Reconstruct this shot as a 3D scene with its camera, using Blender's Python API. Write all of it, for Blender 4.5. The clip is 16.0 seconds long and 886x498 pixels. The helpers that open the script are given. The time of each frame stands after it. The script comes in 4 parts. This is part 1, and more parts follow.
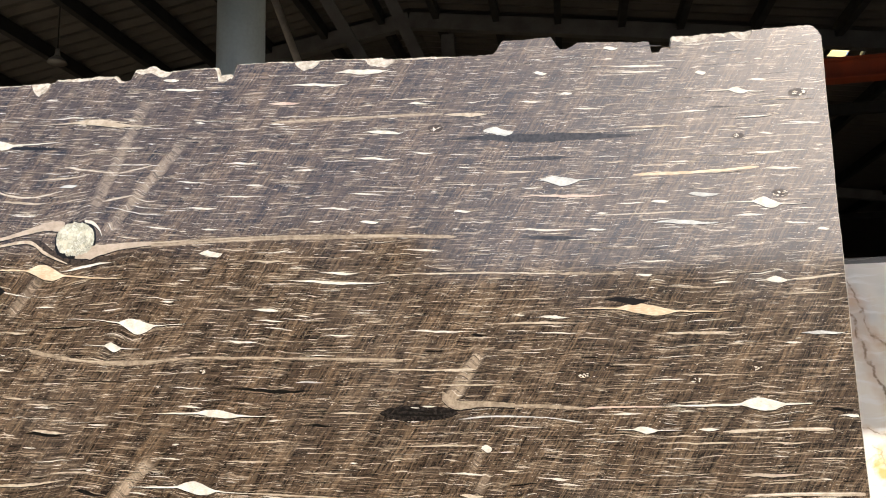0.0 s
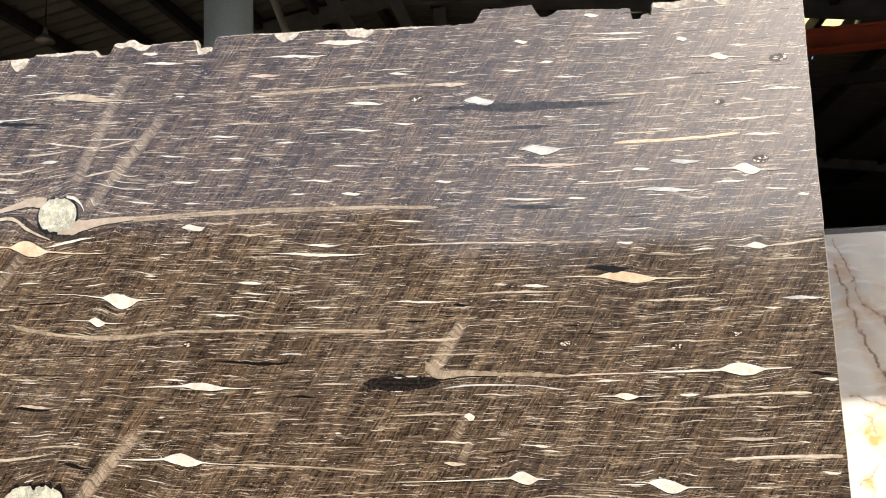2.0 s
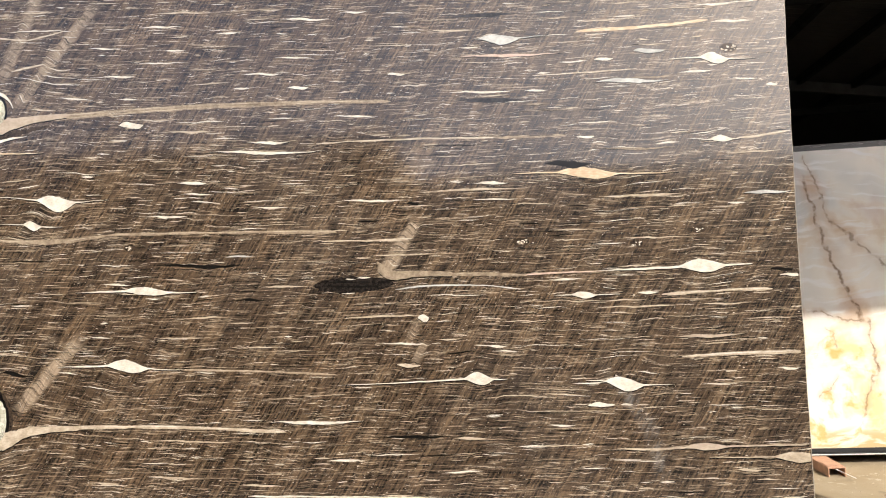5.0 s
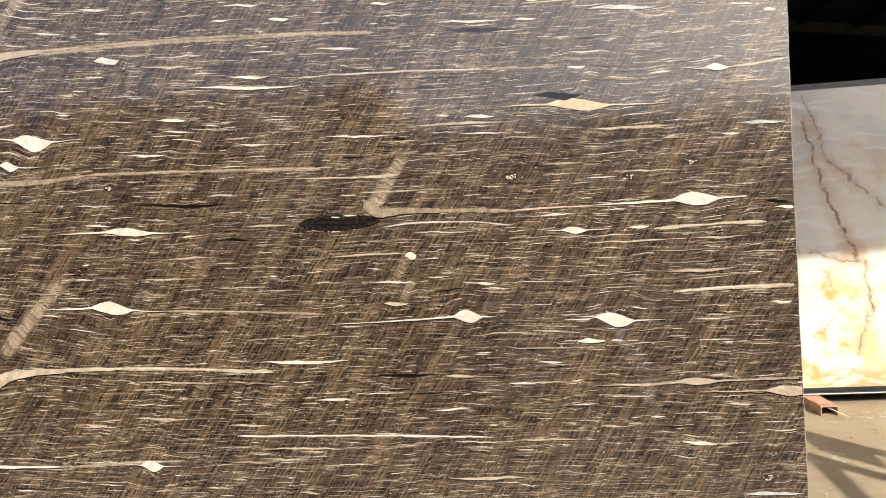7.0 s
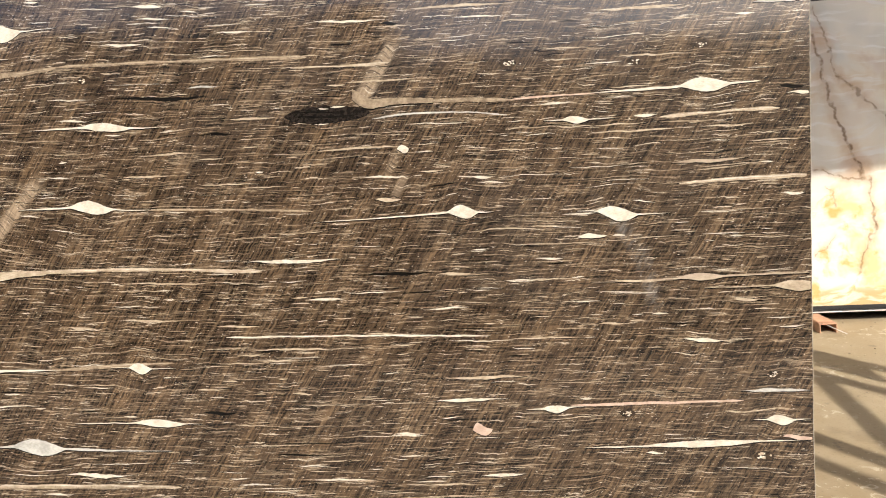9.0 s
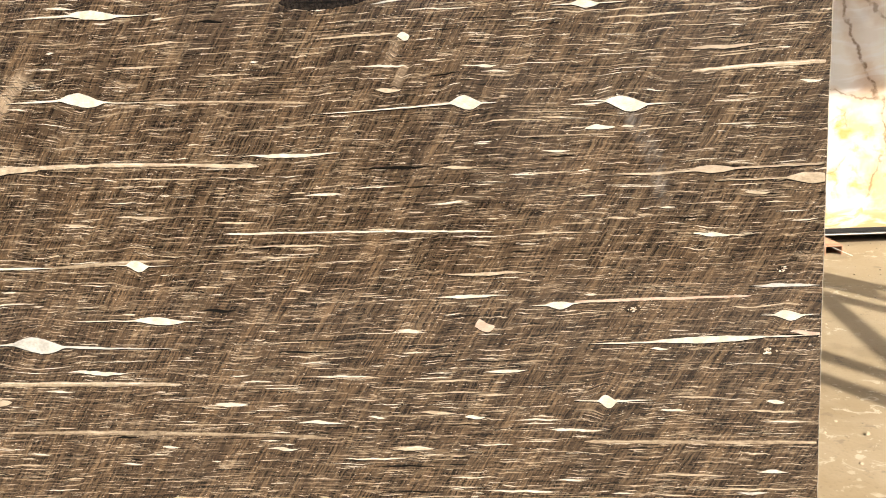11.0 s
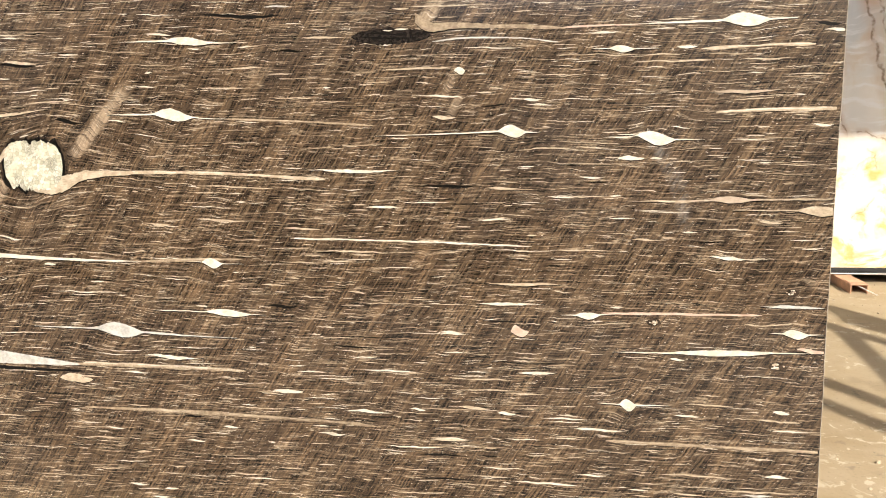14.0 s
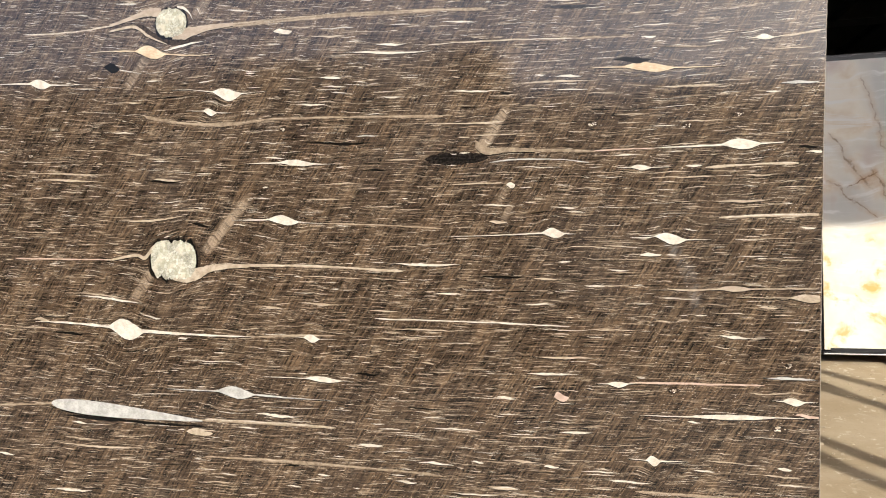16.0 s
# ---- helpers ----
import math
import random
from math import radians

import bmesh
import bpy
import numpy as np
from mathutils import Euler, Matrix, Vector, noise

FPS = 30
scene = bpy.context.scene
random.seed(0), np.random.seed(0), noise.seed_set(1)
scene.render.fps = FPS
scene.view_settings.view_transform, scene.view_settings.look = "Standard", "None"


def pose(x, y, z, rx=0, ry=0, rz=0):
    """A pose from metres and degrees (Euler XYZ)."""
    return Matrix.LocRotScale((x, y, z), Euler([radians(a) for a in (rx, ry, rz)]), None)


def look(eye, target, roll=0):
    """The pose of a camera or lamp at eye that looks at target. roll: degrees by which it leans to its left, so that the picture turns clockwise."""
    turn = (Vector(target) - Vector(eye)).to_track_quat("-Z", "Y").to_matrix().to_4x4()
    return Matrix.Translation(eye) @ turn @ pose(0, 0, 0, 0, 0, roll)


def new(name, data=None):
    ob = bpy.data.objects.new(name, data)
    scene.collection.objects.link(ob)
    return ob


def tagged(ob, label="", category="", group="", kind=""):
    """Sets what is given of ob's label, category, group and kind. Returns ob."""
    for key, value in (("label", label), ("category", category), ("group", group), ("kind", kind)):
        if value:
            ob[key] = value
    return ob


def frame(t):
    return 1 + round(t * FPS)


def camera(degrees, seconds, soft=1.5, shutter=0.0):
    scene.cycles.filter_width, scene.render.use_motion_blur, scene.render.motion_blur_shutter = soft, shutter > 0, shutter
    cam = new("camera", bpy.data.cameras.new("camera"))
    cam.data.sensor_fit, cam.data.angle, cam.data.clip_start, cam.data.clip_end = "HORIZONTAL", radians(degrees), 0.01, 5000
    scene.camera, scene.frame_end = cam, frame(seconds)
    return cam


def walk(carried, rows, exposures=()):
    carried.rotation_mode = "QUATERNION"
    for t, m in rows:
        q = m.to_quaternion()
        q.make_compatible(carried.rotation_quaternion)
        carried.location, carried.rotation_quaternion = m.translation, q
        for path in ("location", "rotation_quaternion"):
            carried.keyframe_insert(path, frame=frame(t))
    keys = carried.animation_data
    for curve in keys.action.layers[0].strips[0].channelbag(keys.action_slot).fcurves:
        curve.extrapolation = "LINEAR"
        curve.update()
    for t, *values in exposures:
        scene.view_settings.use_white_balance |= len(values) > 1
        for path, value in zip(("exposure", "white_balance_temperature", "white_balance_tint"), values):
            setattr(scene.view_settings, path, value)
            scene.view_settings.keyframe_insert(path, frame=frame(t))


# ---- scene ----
# Camera and its path
cam = camera(60.0, 16.0, soft=1.1)
PATH = [
    (0, 0.0080, 0.0475, 1.3489, 99.200, 1.696, 9.570),
    (0.5, 0.0292, 0.0445, 1.3507, 99.493, 2.235, 9.267),
    (1, 0.0413, 0.0449, 1.3454, 99.356, 2.329, 9.231),
    (1.5, 0.0356, 0.0446, 1.3468, 98.121, 2.329, 9.119),
    (2, 0.0405, 0.0546, 1.3344, 97.465, 2.440, 9.493),
    (2.5, 0.0403, 0.0699, 1.3207, 96.882, 2.424, 9.321),
    (3, 0.0510, 0.0856, 1.3115, 95.731, 2.412, 8.915),
    (3.5, 0.0531, 0.0981, 1.3057, 94.461, 2.233, 8.073),
    (4, 0.0586, 0.1122, 1.2934, 93.601, 2.328, 7.758),
    (6.5, 0.0814, 0.1585, 1.2621, 89.321, 3.614, 7.754),
    (7, 0.0846, 0.1697, 1.2523, 88.222, 3.488, 7.529),
    (7.5, 0.0865, 0.1887, 1.2356, 87.101, 3.410, 7.214),
    (8, 0.0859, 0.2066, 1.2207, 85.868, 3.402, 7.201),
    (8.5, 0.0803, 0.2203, 1.2047, 84.446, 3.547, 7.456),
    (9, 0.0825, 0.2321, 1.1813, 83.031, 3.766, 7.493),
    (9.5, 0.0799, 0.2398, 1.1621, 81.796, 3.634, 7.432),
    (10, 0.0756, 0.2470, 1.1426, 80.609, 3.713, 7.648),
    (12.5, 0.0793, 0.2635, 1.0831, 75.824, 3.234, 8.147),
    (13, 0.0666, 0.2399, 1.0851, 76.806, 2.593, 8.339),
    (13.5, 0.0483, 0.1697, 1.1017, 78.053, 1.620, 8.373),
    (14, 0.0709, 0.0887, 1.1177, 79.886, 1.356, 10.323),
    (14.5, 0.1649, -0.0190, 1.1347, 81.828, 1.432, 13.958),
    (15, 0.1972, -0.0993, 1.1509, 83.416, 1.859, 15.401),
    (15.5, 0.1840, -0.1705, 1.1786, 84.452, 2.579, 15.639),
    (16, 0.1679, -0.2569, 1.1793, 85.952, 1.899, 15.342),
]
LIGHT_METER = ((0, 0.68, 6250, 10), (4, 0.60, 6350, 10), (7, 0.57, 6500, 10), (9, 0.58, 6700, 10), (10, 0.84, 6950, 10), (13.5, 0.89, 6920, 10), (15, 0.62, 6500, 10), (16, 0.55, 6380, 10))
walk(cam, [(t, pose(x, y, z, rx, ry, rz)) for t, x, y, z, rx, ry, rz in PATH], exposures=LIGHT_METER)

# World, sun
SUN_EL, SUN_H = radians(40.0), Vector((0.55, -0.835, 0)).normalized()
to_sun = Vector((SUN_H.x * math.cos(SUN_EL), SUN_H.y * math.cos(SUN_EL), math.sin(SUN_EL)))
world = bpy.data.worlds.new("world")
scene.world = world
world.use_nodes = True
wn, wl = world.node_tree.nodes, world.node_tree.links
sky = wn.new("ShaderNodeTexSky")
sky.sky_type, sky.sun_disc = "NISHITA", False
sky.sun_elevation, sky.sun_rotation = SUN_EL, math.atan2(SUN_H.x, SUN_H.y)
sky.dust_density, sky.air_density = 3.2, 1.0
wn["Background"].inputs["Strength"].default_value = 0.15
wl.new(sky.outputs["Color"], wn["Background"].inputs["Color"])
lamp = bpy.data.lights.new("sun", "SUN")
lamp.energy, lamp.angle, lamp.color = 3.6, radians(0.6), (1.0, 0.93, 0.82)
sun = new("sun", lamp)
sun.matrix_world = look(to_sun * 60, (0, 0, 0))


# ---- material helpers ----
class Nodes:
    """Small helper to write a node tree briefly."""

    def __init__(self, name):
        self.mat = bpy.data.materials.new(name)
        self.mat.use_nodes = True
        self.n, self.l = self.mat.node_tree.nodes, self.mat.node_tree.links
        self.bsdf = self.n["Principled BSDF"]

    def put(self, node, slot, value):
        if value is None:
            return
        if isinstance(value, bpy.types.NodeSocket):
            self.l.new(value, node.inputs[slot])
        else:
            node.inputs[slot].default_value = value

    def node(self, kind, out=0, props=None, **slots):
        node = self.n.new(kind)
        for key, value in (props or {}).items():
            if key == "operation":
                node.operation = value
            elif key == "data_type":
                node.data_type = value
            elif key == "blend_type":
                node.blend_type = value
            elif key == "feature":
                node.feature = value
            elif key == "uv_map":
                node.uv_map = value
            elif key == "clamp":
                node.use_clamp = value
        for key, value in slots.items():
            self.put(node, int(key[1:]) if key[0] == "i" and key[1:].isdigit() else key.replace("_", " "), value)
        return node.outputs[out]

    def math(self, op, a, b=None, clamp=False):
        return self.node("ShaderNodeMath", 0, {"operation": op, "clamp": clamp}, i0=a, i1=b)

    def mapped(self, vector, scale=(1, 1, 1), turn=(0, 0, 0), shift=(0, 0, 0)):
        return self.node("ShaderNodeMapping", Vector=vector, Scale=scale, Rotation=turn, Location=shift)

    def noise(self, vector, scale=1.0, detail=2.0, rough=0.5, distort=0.0):
        return self.node("ShaderNodeTexNoise", Vector=vector, Scale=scale, Detail=detail, Roughness=rough, Distortion=distort)

    def ramp(self, value, low, high, a=0.0, b=1.0):
        """Value between low and high, smoothed, taken to a..b."""
        node = self.n.new("ShaderNodeMapRange")
        node.interpolation_type = "SMOOTHSTEP"
        for slot, v in enumerate((value, low, high, a, b)):
            self.put(node, slot, v)
        return node.outputs[0]

    def mix(self, fac, a, b, blend="MIX"):
        node = self.n.new("ShaderNodeMix")
        node.data_type, node.blend_type = "RGBA", blend
        self.put(node, 0, fac)
        for slot, v in ((6, a), (7, b)):
            self.put(node, slot, (*v, 1.0) if isinstance(v, tuple) else v)
        return node.outputs[2]

    def along(self, p, a, b):
        """How far p lies along the line from a to b (0 to 1), and how far to the right of it."""
        ax, ay, dx, dy = a[0], a[1], b[0] - a[0], b[1] - a[1]
        size = math.hypot(dx, dy)
        t, n = (dx / size, dy / size), (dy / size, -dx / size)
        s = self.node("ShaderNodeVectorMath", 1, {"operation": "DOT_PRODUCT"}, i0=p, i1=(t[0] / size, t[1] / size, 0))
        d = self.node("ShaderNodeVectorMath", 1, {"operation": "DOT_PRODUCT"}, i0=p, i1=(n[0], n[1], 0))
        return self.math("SUBTRACT", s, (ax * t[0] + ay * t[1]) / size), self.math("SUBTRACT", d, ax * n[0] + ay * n[1])

    def stripe(self, p, a, b, half, core=0.4, ends=0.15):
        """A soft stripe from a to b: its strength, and the signed distance across it."""
        s, d = self.along(p, a, b)
        side = self.ramp(self.math("ABSOLUTE", d), half, half * core)
        tips = self.math("MULTIPLY", self.ramp(s, -0.04, ends), self.ramp(s, 1.04, 1 - ends))
        return self.math("MULTIPLY", side, tips), d

    def bump(self, height, strength=0.3, distance=0.002):
        b = self.node("ShaderNodeBump", Strength=strength, Distance=distance, Height=height)
        self.put(self.bsdf, "Normal", b)

    def set(self, **slots):
        for key, value in slots.items():
            name = key.replace("_", " ")
            if isinstance(value, tuple) and len(value) == 3:
                value = (*value, 1.0)
            self.put(self.bsdf, name, value)
        return self.mat


def plain(name, colour, rough=0.6, metal=0.0, vary=0.25, scale=6.0, relief=0.15):
    """A surface with mottling at two scales and fine relief."""
    m = Nodes(name)
    at = m.node("ShaderNodeTexCoord", 3)
    big, fine = m.noise(at, scale, 4), m.noise(at, scale * 14, 3)
    f = m.math("ADD", m.math("MULTIPLY", big, 0.65), m.math("MULTIPLY", fine, 0.35))
    dark = tuple(c * (1 - vary) for c in colour)
    light = tuple(min(1, c * (1 + vary)) for c in colour)
    m.bump(fine, relief, 0.003)
    return m.set(Base_Color=m.mix(m.ramp(f, 0.3, 0.7), dark, light), Metallic=metal, Roughness=m.ramp(big, 0.3, 0.7, rough * 0.85, min(1, rough * 1.1)))


# ---- mesh helpers ----
def mesh_of(name, bm, material=None, smooth=False):
    bmesh.ops.recalc_face_normals(bm, faces=bm.faces)
    me = bpy.data.meshes.new(name)
    bm.to_mesh(me)
    bm.free()
    if material:
        me.materials.append(material)
    if smooth:
        me.polygons.foreach_set("use_smooth", [True] * len(me.polygons))
    return me


def part(name, bm, material, parent=None, label="", smooth=False):
    """One mesh object, under a thing or a part."""
    ob = new(name, mesh_of(name, bm, material, smooth))
    ob.parent = parent
    return tagged(ob, label)


def thing(name, m, label, category, group="", kind=""):
    """An empty at a thing's base that carries its parts."""
    ob = new(name)
    ob.matrix_world = m
    return tagged(ob, label, category, group, kind)


def box(bm, lo, hi, bevel=0.0):
    made = bmesh.ops.create_cube(bm, size=1.0)["verts"]
    size = [b - a for a, b in zip(lo, hi)]
    mid = [(a + b) / 2 for a, b in zip(lo, hi)]
    for v in made:
        v.co = Vector([c * s + o for c, s, o in zip(v.co, size, mid)])
    if bevel:
        edges = list({e for v in made for e in v.link_edges})
        bmesh.ops.bevel(bm, geom=edges, offset=bevel, segments=2, affect="EDGES", profile=0.6)
    return bm


def bar(bm, a, b, width, depth=None, up=(0, 0, 1), bevel=0.0):
    """A straight bar from a to b with a rectangular section."""
    a, b = Vector(a), Vector(b)
    tmp = bmesh.new()
    box(tmp, (-width / 2, -(depth or width) / 2, 0), (width / 2, (depth or width) / 2, (b - a).length), bevel)
    q = (b - a).to_track_quat("Z", "Y")
    tmp.transform(Matrix.Translation(a) @ q.to_matrix().to_4x4())
    me = bpy.data.meshes.new("tmp")
    tmp.to_mesh(me)
    tmp.free()
    bm.from_mesh(me)
    bpy.data.meshes.remove(me)
    return bm


def tube(bm, a, b, r1, r2=None, sides=24):
    a, b = Vector(a), Vector(b)
    q = (b - a).to_track_quat("Z", "Y").to_matrix().to_4x4()
    bmesh.ops.create_cone(bm, cap_ends=True, segments=sides, radius1=r1, radius2=r1 if r2 is None else r2, depth=(b - a).length, matrix=Matrix.Translation((a + b) / 2) @ q)
    return bm


# ---- the slab's own plane: u along it, w up it, leaning back ----
LEAN_BACK = 5.922
PLANE = Matrix.Translation((0, 0, 1.35)) @ pose(0, 0, 0, -LEAN_BACK)
FACE_Y = 1.6272
ONYX_Y = 5.30


# ---- ground and shed ----
def concrete_material():
    m = Nodes("dusty_concrete")
    at = m.node("ShaderNodeTexCoord", 3)
    big, mid, fine = m.noise(at, 0.9, 5), m.noise(at, 6, 5, 0.6), m.noise(at, 70, 3)
    col = m.mix(m.ramp(big, 0.35, 0.65), (0.29, 0.22, 0.13), (0.37, 0.295, 0.19))
    col = m.mix(m.ramp(mid, 0.35, 0.7, 0.0, 0.45), col, (0.41, 0.335, 0.235))
    col = m.mix(m.ramp(fine, 0.56, 0.75, 0.0, 0.45), col, (0.20, 0.15, 0.09))
    damp = m.ramp(m.noise(at, 2.2, 3), 0.60, 0.66, 0.0, 0.35)
    col = m.mix(damp, col, (0.19, 0.145, 0.09))
    # pale scrapings of dried slurry and dark worn spots
    flake = m.math("MULTIPLY", m.ramp(m.noise(at, 17, 4, 0.65, 0.8), 0.57, 0.63), m.ramp(m.noise(at, 2.6, 3), 0.44, 0.58))
    col = m.mix(m.math("MULTIPLY", flake, 0.75), col, (0.56, 0.49, 0.37))
    worn = m.math("MULTIPLY", m.ramp(m.noise(at, 11, 4, 0.6), 0.60, 0.68), m.ramp(m.noise(at, 1.7, 2), 0.47, 0.60))
    col = m.mix(m.math("MULTIPLY", worn, 0.55), col, (0.16, 0.13, 0.095))
    m.bump(m.math("ADD", m.math("MULTIPLY", mid, 0.7), m.math("MULTIPLY", fine, 0.5)), 0.5, 0.01)
    return m.set(Base_Color=col, Roughness=0.92)


concrete = concrete_material()
bm = bmesh.new()
bmesh.ops.create_grid(bm, x_segments=2, y_segments=2, size=400)
tagged(part("ground", bm, concrete), "dusty tan concrete yard floor", "ground", kind="structure")

# unseen dark apron before the shed, added to keep the slab's reflection dark
bm = bmesh.new()
box(bm, (-60, -40, -0.02), (60, 0.6, 0.004))
tagged(part("dark_apron", bm, plain("apron_dark", (0.05, 0.05, 0.052), 0.9, vary=0.3, scale=4)), "dark apron added before the shed to darken the slab's reflection", "asphalt", kind="structure")

# small stones and crumbs of dried mud on the floor
bm = bmesh.new()
rng = random.Random(5)
for _ in range(700):
    x, y = rng.uniform(0.5, 3.0), rng.uniform(2.2, 5.6)
    r = rng.uniform(0.002, 0.006) * (1.8 if rng.random() < 0.05 else 1)
    bmesh.ops.create_icosphere(bm, subdivisions=1, radius=r, matrix=Matrix.Translation((x, y, r * 0.25)) @ pose(0, 0, 0, rng.uniform(0, 90), 0, rng.uniform(0, 180)) @ Matrix.Diagonal((1.6, rng.uniform(0.7, 1.3), 0.6, 1)))
grit = part("floor_grit", bm, plain("dried_mud", (0.42, 0.35, 0.25), 0.95, vary=0.35, scale=30))
tagged(grit, "crumbs of pale dried mud on the floor", "grit", kind="stuff")

dark_sheet = plain("dark_roof_sheet", (0.085, 0.080, 0.075), 0.6, vary=0.3)
dark_steel = plain("dark_grey_steel", (0.10, 0.10, 0.10), 0.6, vary=0.3)
# near-black: the shed's deep shade put into the colour of walls and purlins
shade_black = plain("shade_black_sheet", (0.012, 0.012, 0.012), 0.85, vary=0.3)
RIDGE_X, RIDGE_Z, PITCH, FRONT_Y, BACK_Y = -1.8, 5.95, 0.155, 1.42, 24.0


def roof_z(x):
    return RIDGE_Z - PITCH * abs(x - RIDGE_X)


def sheet(bm, x0, x1, y0, y1, step=0.1):
    """Corrugated sheet whose ribs run down the slope."""
    rows = []
    for i, y in enumerate(np.arange(y0, y1 + step / 2, step)):
        lift = 0.028 if i % 2 else 0.0
        rows.append((bm.verts.new((x0, y, roof_z(x0) + lift)), bm.verts.new((x1, y, roof_z(x1) + lift))))
    for (a, b), (c, d) in zip(rows, rows[1:]):
        bm.faces.new((a, b, d, c))


LIGHT_X, LIGHT_Y = (2.5, 3.58), (9.3, 9.9)
bm = bmesh.new()
sheet(bm, -16, RIDGE_X, FRONT_Y, BACK_Y)
sheet(bm, RIDGE_X, LIGHT_X[0], FRONT_Y, BACK_Y)
sheet(bm, LIGHT_X[1], 16, FRONT_Y, BACK_Y)
sheet(bm, *LIGHT_X, FRONT_Y, LIGHT_Y[0])
sheet(bm, *LIGHT_X, LIGHT_Y[1], BACK_Y)
tagged(part("ceiling", bm, dark_sheet), "dark corrugated sheet roof of an open shed", "roof", kind="structure")

m = Nodes("yellowed_skylight")
m.n.remove(m.bsdf)
glow = m.node("ShaderNodeBsdfTranslucent", Color=(0.95, 0.72, 0.30, 1))
m.l.new(glow, m.n["Material Output"].inputs[0])
bm = bmesh.new()
sheet(bm, LIGHT_X[0], LIGHT_X[1], LIGHT_Y[0], LIGHT_Y[1])
tagged(part("skylight", bm, m.mat), "yellowed translucent skylight sheet in the roof", "skylight", kind="structure")

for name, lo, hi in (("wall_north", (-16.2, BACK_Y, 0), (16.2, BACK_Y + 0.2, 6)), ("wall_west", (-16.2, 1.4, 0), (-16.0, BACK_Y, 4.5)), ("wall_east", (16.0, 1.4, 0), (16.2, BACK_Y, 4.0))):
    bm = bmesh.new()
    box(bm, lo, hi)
    tagged(part(name, bm, shade_black), "sheet wall of the shed, coloured near-black for the deep shade", "wall", kind="structure")
# unseen sheet added over the open side; its level edge shades the upper onyx
bm = bmesh.new()
SHADE_EDGE_Z = 5.2
v = [bm.verts.new(p) for p in ((-16, FRONT_Y, SHADE_EDGE_Z - 1.3), (-9, FRONT_Y, SHADE_EDGE_Z), (16, FRONT_Y, SHADE_EDGE_Z), (16, FRONT_Y, SHADE_EDGE_Z + 0.1), (RIDGE_X, FRONT_Y, RIDGE_Z))]
bm.faces.new(v)
bmesh.ops.solidify(bm, geom=list(bm.faces), thickness=0.05)
tagged(part("front_shade_sheet", bm, dark_sheet), "unseen sheet added over the shed's open front to shade the onyx", "wall", kind="structure")

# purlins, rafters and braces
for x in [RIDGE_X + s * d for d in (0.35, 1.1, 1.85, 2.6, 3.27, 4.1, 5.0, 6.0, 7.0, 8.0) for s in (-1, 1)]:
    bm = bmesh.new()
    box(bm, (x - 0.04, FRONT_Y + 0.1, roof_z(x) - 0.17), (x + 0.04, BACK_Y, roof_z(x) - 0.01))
    tagged(part("purlin", bm, shade_black), "steel roof purlin, coloured near-black for the shade under the roof", "purlin", "roof purlins", "structure")
for y in (9.0, 16.0):
    rafter = thing("rafter", Matrix(), "dark grey steel rafter frame under the roof", "rafter", "roof rafters", "structure")
    for s in (-1, 1):
        bm = bmesh.new()
        bar(bm, (RIDGE_X, y, RIDGE_Z - 0.19), (RIDGE_X + s * 9, y, roof_z(RIDGE_X + s * 9) - 0.19), 0.1, 0.2)
        part("beam", bm, dark_steel, rafter)
    bm = bmesh.new()
    bar(bm, (-1.31, y, 5.5), (-1.31, y, 4.2), 0.16)
    part("king_post", bm, dark_steel, rafter)
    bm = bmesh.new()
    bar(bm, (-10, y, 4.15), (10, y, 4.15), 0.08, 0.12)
    part("tie_beam", bm, shade_black, rafter)

pale_steel = plain("pale_grey_paint", (0.34, 0.40, 0.42), 0.5, vary=0.12, scale=3)
column = thing("column", pose(-2.06, 4.6, 0), "round pale blue-grey steel column holding the roof", "column", kind="structure")
bm = bmesh.new()
tube(bm, (0, 0, 0), (0, 0, 5.8), 0.158, sides=48)
part("shaft", bm, pale_steel, column, smooth=False)
bm = bmesh.new()
box(bm, (-0.28, -0.28, 0), (0.28, 0.28, 0.025), 0.004)
part("base_plate", bm, dark_steel, column)

for name, a, b, w, mat, label in (
        ("pipe", (-2.95, 7.0, 5.6), (-2.05, 7.0, 3.1), 0.075, plain("grey_pipe", (0.42, 0.40, 0.36), 0.6), "slim pale grey pipe slanting under the roof"),
        ("brace", (-2.5, 7.2, 5.55), (-1.7, 7.2, 4.1), 0.26, dark_steel, "broad dark steel brace under the roof"),
        ("brace", (-1.85, 7.3, 5.65), (-1.15, 7.3, 4.0), 0.24, dark_steel, "broad dark steel brace under the roof")):
    bm = bmesh.new()
    if name == "pipe":
        tube(bm, a, b, w / 2, sides=16)
    else:
        bar(bm, a, b, w, 0.12)
    tagged(part(name, bm, mat, smooth=name == "pipe"), label, name, kind="structure")

rust_red = plain("red_oxide_paint", (0.30, 0.06, 0.025), 0.6, vary=0.25)
crane = thing("crane_beam", pose(1.5, 8.0, 4.14), "orange-red painted steel crane beam in shade", "beam", kind="structure")
for z0, z1, d in ((0.0, 0.02, 0.09), (0.02, 0.20, 0.012), (0.20, 0.22, 0.09)):
    bm = bmesh.new()
    box(bm, (0, -d, z0), (12, d, z1))
    part("flange" if d > 0.05 else "web", bm, rust_red, crane)
bm = bmesh.new()
bar(bm, (3.7, 9.55, 5.1), (3.35, 9.2, 4.55), 0.035)
tagged(part("strut", bm, pale_steel), "thin pale strut beside the skylight", "strut", kind="structure")

